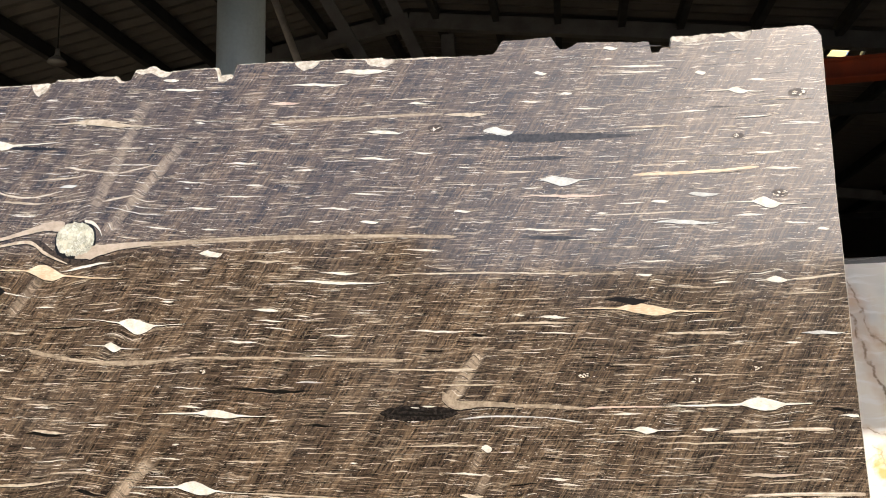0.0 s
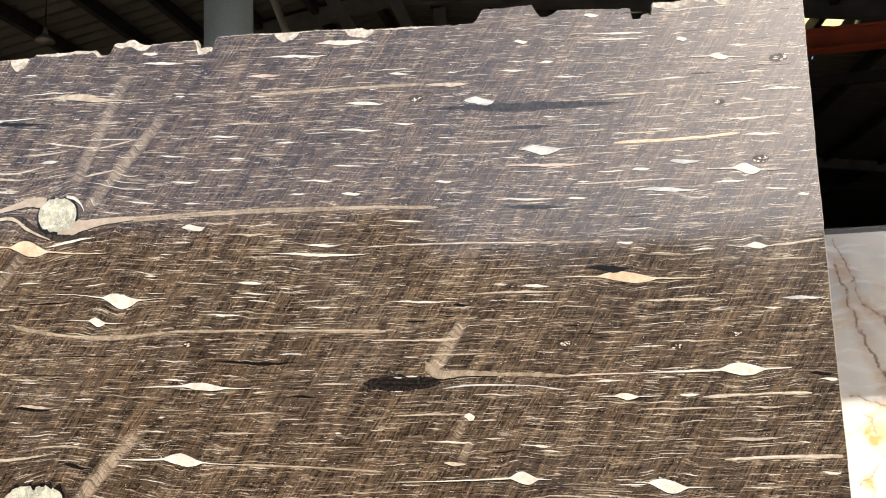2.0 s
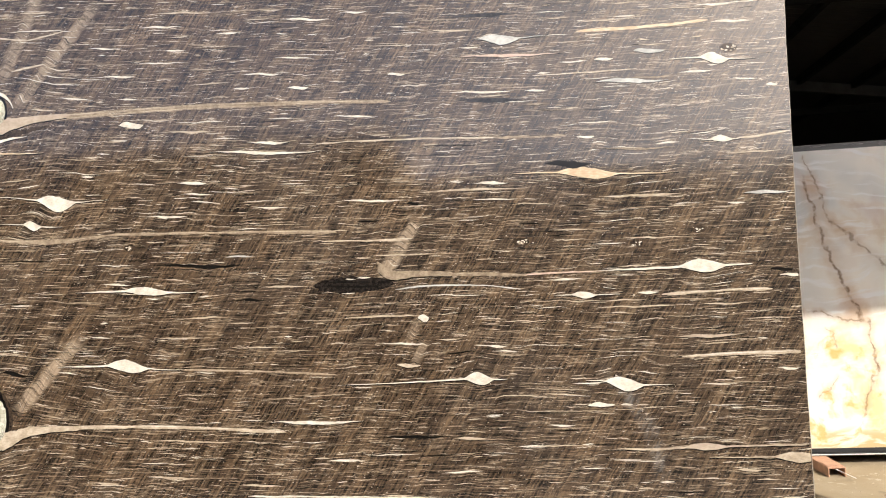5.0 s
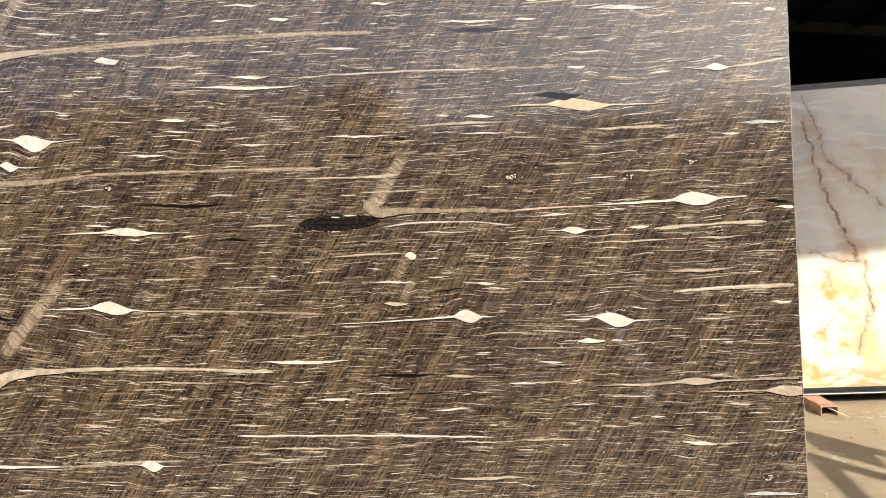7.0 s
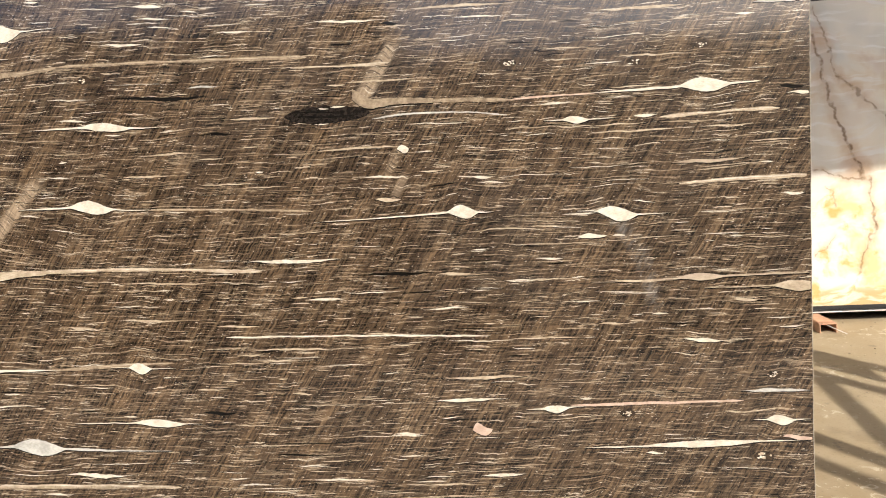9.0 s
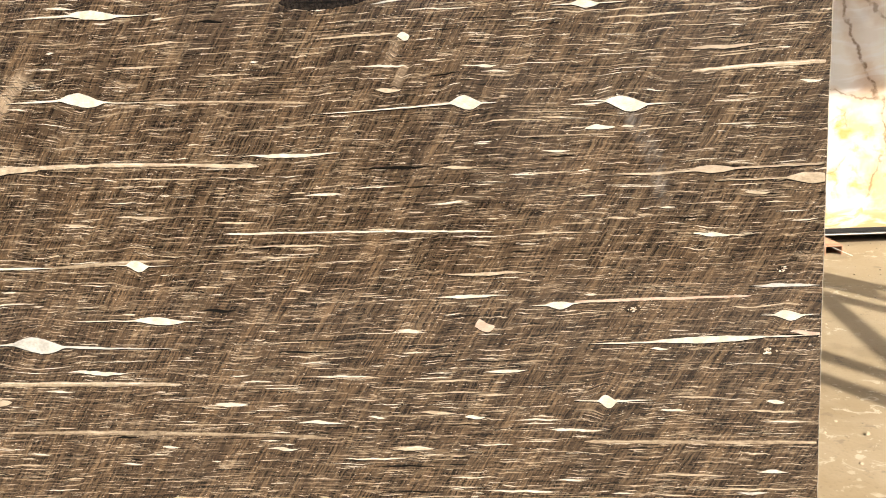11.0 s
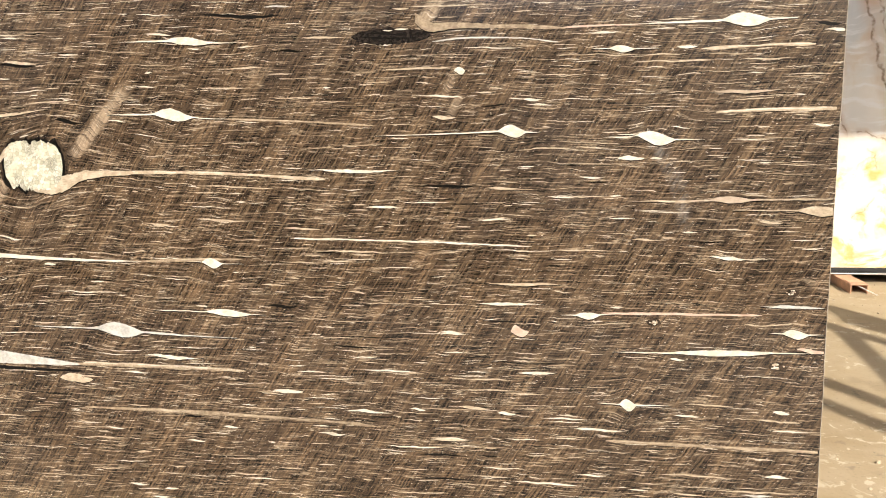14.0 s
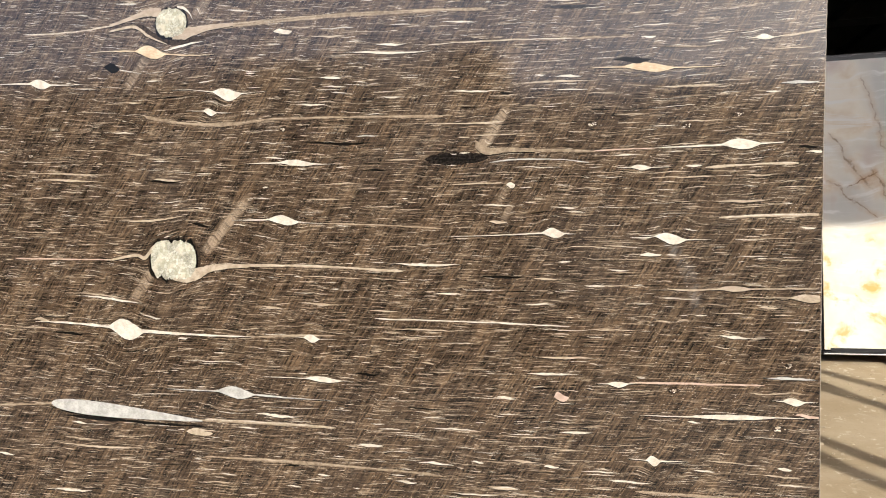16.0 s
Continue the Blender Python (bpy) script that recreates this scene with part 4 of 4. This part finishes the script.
vein(TAN, 0.0110, -0.483, 0.478, -0.361, 0.470, -0.226, 0.459)
vein(CREAM, 0.0070, -1.191, 0.695, -1.108, 0.678, -1.045, 0.668)
vein(CREAM, 0.0070, -1.045, 0.668, -1.007, 0.673, -0.954, 0.682)
vein(CREAM, 0.0070, -1.079, 0.599, -1.040, 0.604, -1.003, 0.609)
vein(CREAM, 0.0035, -1.003, 0.609, -0.975, 0.594, -0.939, 0.591)
vein(CREAM, 0.0080, -1.383, 0.651, -1.295, 0.623, -1.204, 0.632)
vein(AMBER, 0.0090, 0.155, 0.574, 0.280, 0.571, 0.409, 0.573)
vein(CREAM, 0.0040, 0.063, 0.489, 0.164, 0.487, 0.268, 0.486)
vein(CREAM, 0.0025, 0.317, 0.644, 0.394, 0.640, 0.506, 0.638)
vein(TAN, 0.0100, -0.973, -0.699, -0.680, -0.700, -0.374, -0.706)
vein(TAN, 0.0100, 0.116, -0.714, 0.331, -0.715, 0.519, -0.715)
vein(TAN, 0.0055, 0.120, -0.845, 0.332, -0.840, 0.510, -0.839)
vein(CREAM, 0.0120, -1.026, -0.599, -0.877, -0.599, -0.639, -0.603)
# the long grey lens with a dark seam under it
vein(DARK, 0.010, -1.50, -0.594, -1.30, -0.612, -1.03, -0.617)
line, halves = [], []
for i in range(61):
    s = i / 60
    u = -1.535 + 0.50 * s
    h = 0.021 * (math.sin(math.pi * min(1, s ** 0.62)) ** 0.8) * (1 - 0.35 * s) + 0.0015
    line.append((u, -0.573 - 0.030 * s ** 0.9))
    halves.append((h * (1 + rag(u, 1, 0.06)), h * (1 + rag(u, 4, 0.08))))
inlay(GREY, line, halves, 0.00038)

# knots: a dark rim, a cream pocket and a core of pale crystals
def crystal_material():
    m = Nodes("crystal_core")
    at = m.node("ShaderNodeTexCoord", 3)
    cell = m.node("ShaderNodeTexVoronoi", 1, Vector=at, Scale=130.0)
    tone = m.node("ShaderNodeSeparateColor", 0, Color=cell)
    edge = m.node("ShaderNodeTexVoronoi", 0, {"feature": "DISTANCE_TO_EDGE"}, Vector=at, Scale=130.0)
    col = m.mix(tone, (0.36, 0.345, 0.25), (0.62, 0.61, 0.51))
    col = m.mix(m.ramp(edge, 0.0, 0.09, 0.6, 0.0), col, (0.13, 0.115, 0.075))
    rim = m.noise(at, 22, 2)
    small = m.node("ShaderNodeTexVoronoi", 0, {"feature": "DISTANCE_TO_EDGE"}, Vector=at, Scale=310.0)
    col = m.mix(m.math("MULTIPLY", m.ramp(small, 0.0, 0.16, 0.75, 0.0), m.ramp(rim, 0.50, 0.60)), col, (0.07, 0.06, 0.055))
    col = m.mix(m.ramp(m.noise(at, 35, 3), 0.52, 0.66, 0.0, 0.6), col, (0.60, 0.54, 0.41))
    m.bump(tone, 0.4, 0.002)
    return m.set(Base_Color=col, Roughness=0.35)


CRYSTAL = crystal_material()
NAMES[CRYSTAL] = "crystal_core"
tail(BEIGE, ((-1.345, 0.518), (-1.275, 0.533), (-1.216, 0.545), (-1.170, 0.540)), (0.0035, 0.006, 0.011, 0.015))
tail(SHADE, ((-1.290, 0.512), (-1.235, 0.505), (-1.190, 0.472), (-1.130, 0.452), (-1.060, 0.456), (-0.980, 0.468)), (0.001, 0.007, 0.010, 0.009, 0.006, 0.001), 0.00028, False)
tail(CREAM, ((-1.345, 0.502), (-1.262, 0.508), (-1.215, 0.478), (-1.150, 0.447)), (0.0025, 0.0045, 0.004, 0.0008), 0.00034)
blob(DARK, -1.139, 0.506, 0.054, 0.046, 1.0, lift=0.00040)
tail(BEIGE, ((-1.135, 0.474), (-1.098, 0.474), (-1.061, 0.480), (-1.011, 0.485), (-0.940, 0.487)), (0.012, 0.017, 0.012, 0.0075, 0.0045), 0.00046)
tail(WHITE, ((-1.120, 0.553), (-1.098, 0.546), (-1.080, 0.530), (-1.071, 0.512)), (0.003, 0.0045, 0.003, 0.0012), 0.00050)
blob(CRYSTAL, -1.140, 0.509, 0.050, 0.041, 3.0, 0.16, 2.2, 0.00054)
blob(SHADE, -1.127, -0.160, 0.086, 0.063, 4.0, 0.20, 2.8, lift=0.00038)
blob(DARK, -1.128, -0.160, 0.079, 0.058, 4.5, 0.24, 3.0, lift=0.00041)
tail(CREAM, ((-1.330, -0.158), (-1.252, -0.146), (-1.222, -0.154), (-1.195, -0.128), (-1.165, -0.118)), (0.003, 0.0045, 0.006, 0.009, 0.007), 0.00046)
tail(CREAM, ((-1.130, -0.206), (-1.085, -0.205), (-1.046, -0.198), (-1.012, -0.185), (-0.960, -0.180), (-0.890, -0.179)), (0.010, 0.020, 0.016, 0.010, 0.0065, 0.0042), 0.00050)
blob(CRYSTAL, -1.129, -0.160, 0.073, 0.053, 6.0, 0.22, 3.2, 0.00056)
tail(TAN, ((-0.262, 0.122), (-0.250, 0.112), (-0.228, 0.102), (-0.180, 0.103), (-0.110, 0.099)), (0.010, 0.013, 0.009, 0.006, 0.004), 0.00034)


def cluster(u, w, r):
    """A speckled patch of tiny bright grains in a dark spot."""
    pick = random.Random(int(u * 1000) * 31 + int(w * 1000))
    blob(SHADE, u, w, r * 1.5, r * 0.8, u * 9, 0.3, 2.0, 0.00030)
    for k in range(11):
        a, d = pick.uniform(0, 6.283), pick.uniform(0.1, 0.85)
        blob(pick.choice((WHITE, WHITE, CREAM)), u + 1.5 * r * d * math.cos(a), w + 0.7 * r * d * math.sin(a), r * pick.uniform(0.10, 0.30), r * pick.uniform(0.06, 0.16), a, 0.3, 2.0, 0.00033 + 0.000004 * k)


cluster(-0.270, 0.717, 0.011)
cluster(0.375, 0.645, 0.008)
cluster(0.503, 0.732, 0.012)
cluster(0.443, 0.513, 0.011)
cluster(0.205, -0.476, 0.009)
cluster(0.432, -0.555, 0.011)
cluster(0.243, 0.140, 0.008)
cluster(0.025, 0.155, 0.010)
cluster(0.359, 0.161, 0.009)
cluster(0.454, -0.414, 0.008)
cluster(-1.619, 0.152, 0.008)
cluster(-0.790, 0.188, 0.009)


# ---- stone of the slab ----
# kink bands, where the beds are bent along the slant: lower end, upper end, half width, strength
FOLDS = (
    (-0.256, 0.098, -0.176, 0.215, 0.018, 1.0), (-1.070, 0.510, -0.880, 0.740, 0.019, 0.92), (-1.108, 0.562, -0.985, 0.855, 0.021, 0.72), (-1.038, -0.148, -0.893, 0.008, 0.019, 1.0),
    (-1.258, -0.272, -1.185, -0.178, 0.020, 0.80), (-1.290, 0.325, -1.220, 0.418, 0.017, 0.75), (-0.212, -0.038, -0.176, 0.022, 0.010, 0.5), (-0.197, -0.078, -0.166, -0.026, 0.010, 0.5))
HOLLOWS = ((-1.088, 0.548, -0.925, 0.745, 0.017, 0.8), (-1.062, -0.128, -0.950, -0.010, 0.012, 0.85), (0.010, 0.120, 0.030, 0.160, 0.006, 0.7))


def slab_material():
    m = Nodes("dark_banded_stone")
    uv = m.node("ShaderNodeUVMap", 0, {"uv_map": "grain"})
    at = m.node("ShaderNodeTexCoord", 3)
    flat = m.node("ShaderNodeCombineXYZ", X=m.node("ShaderNodeSeparateXYZ", 0, Vector=at), Y=m.node("ShaderNodeSeparateXYZ", 2, Vector=at))
    slant = m.mapped(flat, (1, 1, 1), (0, 0, radians(-57)))
    # small steps in the beds along the slant
    kink = m.noise(m.mapped(slant, (3, 52, 1)), 1.0, 2, 0.5, 0.2)
    crimp = m.noise(m.mapped(slant, (11, 165, 1), shift=(5, 2, 0)), 1.0, 2, 0.5, 0.2)
    shift = m.math("ADD", m.math("MULTIPLY", m.math("SUBTRACT", kink, 0.5), 0.0055), m.math("MULTIPLY", m.math("SUBTRACT", crimp, 0.5), 0.0026))
    wander = m.node("ShaderNodeTexNoise", 1, Vector=flat, Scale=26.0, Detail=3.0)
    loose = m.node("ShaderNodeVectorMath", 0, {"operation": "MULTIPLY_ADD"}, i0=wander, i1=(0.022, 0.022, 0), i2=m.node("ShaderNodeVectorMath", 0, {"operation": "SUBTRACT"}, i0=flat, i1=(0.011, 0.011, 0)))
    bent = 0.0
    for ua, wa, ub, wb, half, power in FOLDS:
        mask, d = m.stripe(loose, (ua, wa), (ub, wb), half)
        shift = m.math("ADD", shift, m.math("MULTIPLY", m.math("MULTIPLY", mask, d), 0.6))
        bent = m.math("MAXIMUM", m.math("MULTIPLY", mask, power), bent)
    hollow = 0.0
    for ua, wa, ub, wb, half, power in HOLLOWS:
        hollow = m.math("MAXIMUM", m.math("MULTIPLY", m.stripe(loose, (ua, wa), (ub, wb), half)[0], power), hollow)
    uv = m.node("ShaderNodeVectorMath", 0, {"operation": "ADD"}, i0=uv, i1=m.node("ShaderNodeCombineXYZ", X=0.0, Y=shift))
    # beds at several scales
    wide = m.noise(m.mapped(uv, (0.9, 9, 1)), 1.0, 3)
    beds = m.noise(m.mapped(uv, (6, 190, 1)), 1.0, 5, 0.7, 0.3)
    thin = m.noise(m.mapped(uv, (12, 430, 1), shift=(3, 7, 0)), 1.0, 3, 0.6, 0.25)
    dash = m.noise(m.mapped(uv, (14, 330, 1), shift=(9, 1, 0)), 1.0, 2, 0.5, 0.25)
    fleck = m.noise(m.mapped(uv, (140, 520, 1), shift=(2, 5, 0)), 1.0, 1, 0.5)
    # slanting fibres, broken from bed to bed
    jump = m.noise(m.mapped(uv, (5, 75, 1), shift=(4, 4, 0)), 1.0, 3, 0.6)
    slant = m.node("ShaderNodeVectorMath", 0, {"operation": "ADD"}, i0=slant, i1=m.node("ShaderNodeCombineXYZ", X=0.0, Y=m.math("MULTIPLY", jump, 0.006)))
    patch = m.noise(flat, 7.0, 3)
    band = m.noise(m.mapped(slant, (2.2, 24, 1)), 1.0, 4, 0.6, 0.4)
    fibre = m.noise(m.mapped(slant, (20, 235, 1)), 1.0, 2, 0.6, 0.25)
    grainy = m.noise(m.mapped(slant, (150, 400, 1)), 1.0, 3, 0.7, 0.5)
    col = m.mix(m.ramp(wide, 0.3, 0.7), (0.021, 0.0115, 0.0056), (0.034, 0.0198, 0.0104))
    lift = m.math("ADD", m.math("MULTIPLY", m.ramp(fibre, 0.40, 0.60), 0.56), m.math("MULTIPLY", m.ramp(grainy, 0.36, 0.68), 0.44))
    lift = m.math("MULTIPLY", lift, m.ramp(band, 0.38, 0.64, 0.32, 1.0))
    col = m.mix(lift, col, (0.120, 0.0765, 0.0405))
    # long pale threads along the slant
    thread = m.noise(m.mapped(slant, (2.6, 62, 1), shift=(8, 3, 0)), 1.0, 2, 0.5, 0.2)
    lines = m.math("MAXIMUM", m.ramp(m.math("ABSOLUTE", m.math("SUBTRACT", thread, 0.50)), 0.003, 0.026, 1.0, 0.0), m.ramp(m.math("ABSOLUTE", m.math("SUBTRACT", thread, 0.60)), 0.003, 0.022, 1.0, 0.0))
    lines = m.math("MULTIPLY", m.math("MULTIPLY", lines, m.ramp(patch, 0.32, 0.58, 0.30, 0.85)), m.ramp(grainy, 0.34, 0.56, 0.35, 1.0))
    col = m.mix(m.ramp(beds, 0.52, 0.66, 0.0, 0.34), col, (0.14, 0.098, 0.062))
    col = m.mix(m.ramp(beds, 0.46, 0.32, 0.0, 0.72), col, (0.009, 0.0055, 0.003))
    # hair-thin continuous beds, dark and pale
    hair = m.noise(m.mapped(uv, (5, 120, 1), shift=(6, 2, 0)), 1.0, 3, 0.55)
    pale = m.noise(m.mapped(uv, (6, 95, 1), shift=(1, 9, 0)), 1.0, 3, 0.55)
    some = m.noise(m.mapped(uv, (9, 60, 1), shift=(7, 7, 0)), 1.0, 2)
    dark_hair = m.math("MULTIPLY", m.ramp(m.math("ABSOLUTE", m.math("SUBTRACT", hair, 0.5)), 0.004, 0.026, 0.75, 0.0), m.ramp(some, 0.44, 0.56, 0.1, 1.0))
    pale_hair = m.math("MULTIPLY", m.ramp(m.math("ABSOLUTE", m.math("SUBTRACT", pale, 0.52)), 0.003, 0.016, 0.75, 0.0), m.ramp(some, 0.50, 0.40, 0.0, 1.0))
    # thin dark steps along the slant
    step = m.math("MULTIPLY", m.ramp(m.math("ABSOLUTE", m.math("SUBTRACT", crimp, 0.5)), 0.0, 0.05, 1.0, 0.0), m.ramp(patch, 0.40, 0.60, 0.12, 0.48))
    col = m.mix(step, col, (0.010, 0.0065, 0.004))
    # kink bands and the dark hollows beside them
    ribs = m.noise(m.mapped(uv, (8, 150, 1), shift=(1, 3, 0)), 1.0, 4, 0.6)
    col = m.mix(m.math("MULTIPLY", bent, 0.92), col, m.mix(m.ramp(ribs, 0.34, 0.54), (0.110, 0.078, 0.050), (0.30, 0.230, 0.160)))
    col = m.mix(m.math("MULTIPLY", hollow, m.ramp(ribs, 0.3, 0.7, 1.0, 0.5)), col, (0.012, 0.008, 0.0055))
    col = m.mix(m.ramp(thin, 0.58, 0.655, 0.0, 0.78), col, (0.31, 0.238, 0.165))
    col = m.mix(m.ramp(thin, 0.43, 0.36, 0.0, 0.80), col, (0.007, 0.0045, 0.0028))
    col = m.mix(dark_hair, col, (0.005, 0.003, 0.002))
    col = m.mix(pale_hair, col, (0.34, 0.27, 0.19))
    col = m.mix(m.math("MULTIPLY", lines, 0.52), col, (0.195, 0.134, 0.078))
    col = m.mix(m.ramp(dash, 0.65, 0.685, 0.0, 0.9), col, (0.50, 0.43, 0.34))
    col = m.mix(m.ramp(fleck, 0.705, 0.74, 0.0, 0.8), col, (0.62, 0.55, 0.46))
    # the slanting fibres run on across the beds
    cross = m.math("MULTIPLY", m.ramp(band, 0.34, 0.68, 0.80, 1.34), m.ramp(fibre, 0.36, 0.60, 0.66, 1.24))
    col = m.mix(0.5, col, cross, "MULTIPLY")
    # faint grey veil of old polish
    veil = m.ramp(m.noise(flat, 2.1, 3), 0.5, 0.75, 0.0, 0.08)
    col = m.mix(veil, col, (0.16, 0.145, 0.13))
    # a pale curved scuff on the polish
    far = m.node("ShaderNodeVectorMath", 1, {"operation": "DISTANCE"}, i0=flat, i1=(0.0, -0.30, 0.0))
    ring = m.ramp(m.math("ABSOLUTE", m.math("SUBTRACT", far, 0.26)), 0.020, 0.002)
    reach = m.math("MULTIPLY", m.ramp(m.node("ShaderNodeSeparateXYZ", 0, Vector=flat), 0.15, 0.21), m.ramp(m.node("ShaderNodeSeparateXYZ", 1, Vector=flat), -0.32, -0.26))
    scuff = m.math("MULTIPLY", m.math("MULTIPLY", ring, reach), m.ramp(m.noise(m.mapped(slant, (30, 120, 1)), 1.0, 4), 0.35, 0.7, 0.0, 0.30))
    col = m.mix(scuff, col, (0.34, 0.33, 0.31))
    return m.set(Base_Color=col, Roughness=m.ramp(m.noise(flat, 5, 3), 0.3, 0.7, 0.06, 0.15), Specular_IOR_Level=SHEEN, Coat_Weight=0.28, Coat_Roughness=0.48, Coat_IOR=1.5)


SHEEN = 1.0
STONE = slab_material()
BROKEN = mineral("broken_stone_edge", (0.20, 0.17, 0.13), (0.50, 0.455, 0.39), 0.8, 70)
SAWN = mineral("sawn_edge", (0.20, 0.175, 0.14), (0.40, 0.36, 0.30), 0.5, 80)

slab = thing("stone_slab", PLANE, "polished dark brown slab with white lenses, broken along the top", "slab")
NU, NV = 900, 240
verts, grains = [], []
for i in range(NU + 1):
    for j in range(NV + 1):
        q = j / NV
        ut = U0 + (right_edge(0.87) - U0) * i / NU
        wt = top_edge(ut) - spall(ut)
        w = W0 + (wt - W0) * q
        u = U0 + (right_edge(w) - U0) * i / NU
        verts.append((u, FACE_Y, w))
        grains.append((u, grain(u, w)))
faces = [(i * (NV + 1) + j, (i + 1) * (NV + 1) + j, (i + 1) * (NV + 1) + j + 1, i * (NV + 1) + j + 1) for i in range(NU) for j in range(NV)]
me = bpy.data.meshes.new("polished_face")
me.from_pydata(verts, [], faces)
me.materials.append(STONE)
layer = me.uv_layers.new(name="grain")
index = np.empty(len(me.loops), dtype=np.int32)
me.loops.foreach_get("vertex_index", index)
layer.data.foreach_set("uv", np.array(grains, dtype=np.float32)[index].ravel())
face = new("polished_face", me)
face.parent = slab

# broken upper edge, sawn right edge, rough back
bm = bmesh.new()
rows = []
N_TOP = NU
for i in range(N_TOP + 1):
    u = U0 + (right_edge(0.87) - U0) * i / N_TOP
    t, d = top_edge(u), spall(u)
    mid = t - d * (0.45 + 0.25 * noise.noise((u * 60, 0, 3)))
    y_mid = FACE_Y + 0.0045 + 0.002 * noise.noise((u * 80, 4, 0))
    rows.append([bm.verts.new(p) for p in ((u, FACE_Y, t - d), (u, y_mid, mid), (u, FACE_Y + 0.011 + 0.003 * noise.noise((u * 35, 9, 0)), t), (u, FACE_Y + THICK, t - 0.003))])
for a, b in zip(rows, rows[1:]):
    for k in range(3):
        bm.faces.new((a[k], b[k], b[k + 1], a[k + 1]))
part("broken_edge", bm, BROKEN, slab, "pale chipped edge of freshly broken stone")
bm = bmesh.new()
rows = []
for j in range(401):
    w = W0 + (top_edge(right_edge(0.87)) - spall(right_edge(0.87)) - W0) * j / 400
    u = right_edge(w)
    nick = 0.0014 + 0.0022 * max(0.0, noise.noise((w * 28, 0, 6)) - 0.15)
    rows.append([bm.verts.new(p) for p in ((u, FACE_Y - 0.00002, w), (u + nick, FACE_Y + nick, w), (u + nick, FACE_Y + THICK, w))])
for a, b in zip(rows, rows[1:]):
    for k in range(2):
        bm.faces.new((a[k], a[k + 1], b[k + 1], b[k]))
part("sawn_edge", bm, SAWN, slab, "pale sawn side edge with small nicks")
bm = bmesh.new()
box(bm, (U0, FACE_Y + 0.004, W0), (0.498, FACE_Y + THICK, 0.80))
part("back", bm, SAWN, slab)

for mat, (vs, fs) in INLAYS:
    me = bpy.data.meshes.new(NAMES[mat])
    me.from_pydata(vs, [], fs)
    me.materials.append(mat)
    ob = new(NAMES[mat], me)
    ob.parent = slab

# uncounted small streaks, drawn along the beds
rng = random.Random(11)
sets = {WHITE: ([], []), CREAM: ([], []), TAN: ([], []), DARK: ([], [])}
for i in range(6300):
    u, w = rng.uniform(-2.0, 0.53), rng.uniform(-1.05, 0.885)
    thick_here = 0.5 + noise.noise((u * 1.3, w * 7, 3.0))
    if rng.random() > 0.35 + 0.75 * thick_here:
        continue
    mat = rng.choices((WHITE, CREAM, TAN, DARK), (3, 6, 5, 3))[0]
    length = min(0.17, 0.014 + 0.034 * rng.expovariate(1.0))
    height = min(0.0034, 0.0008 + 0.0006 * rng.expovariate(1.0))
    if any(((u - a) / r) ** 2 + ((w - b) / r) ** 2 < 1.9 for a, b, r in NODULES):
        continue
    if u + length / 2 > right_edge(w) - 0.002 or w > top_edge(u) - spall(u) - 0.004:
        continue
    n = 6 + int(length / 0.005)
    line, halves = [], []
    for k in range(n + 1):
        s = -1 + 2 * k / n
        uu = u + s * length / 2
        h = height / 2 * max(0.08, 1 - abs(s) ** 1.8) * (1 + 0.5 * noise.noise((uu * 150, w * 80, i * 0.37)))
        line.append((uu, bed(uu, u, w) + 0.0007 * noise.noise((uu * 70, w * 50, 2.0))))
        halves.append((max(0.0001, h), max(0.0001, h)))
    todo = [(mat, line, halves)]
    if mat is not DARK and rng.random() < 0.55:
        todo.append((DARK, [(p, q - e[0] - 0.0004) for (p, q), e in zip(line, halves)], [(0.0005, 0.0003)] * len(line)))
    for kind, path, sides in todo:
        vs, fs = sets[kind]
        a, b = ribbon(path, sides)
        base = len(vs)
        vs += a
        fs += [tuple(x + base for x in f) for f in b]
for mat, name in ((WHITE, "white_streaks"), (CREAM, "cream_streaks"), (TAN, "tan_streaks"), (DARK, "dark_streaks")):
    me = bpy.data.meshes.new(name)
    me.from_pydata(sets[mat][0], [], sets[mat][1])
    me.materials.append(mat)
    ob = new(name, me)
    ob.parent = slab
    tagged(ob, kind="stuff")

# bearers and prop behind the slab
for x in (-1.9, 0.1):
    bearer = thing("timber_bearer", pose(x, 1.35, 0), "rough timber bearer on the floor under the dark slab", "bearer", "timber bearers")
    bm = bmesh.new()
    box(bm, (-0.05, 0, 0), (0.05, 0.7, 0.085), 0.004)
    part("beam", bm, plain("rough_timber", (0.25, 0.18, 0.11), 0.85, vary=0.3, scale=20), bearer)
for x in (-1.6, -0.2):
    prop = thing("prop_post", pose(x, 1.9, 0), "dark steel prop leaning behind the dark slab", "prop", "slab props")
    bm = bmesh.new()
    bar(bm, (0, 0.35, 0), (0, -0.16, 1.6), 0.06)
    part("post", bm, dark_steel, prop)
    bm = bmesh.new()
    box(bm, (-0.1, 0.25, 0), (0.1, 0.45, 0.012))
    part("foot", bm, dark_steel, prop)
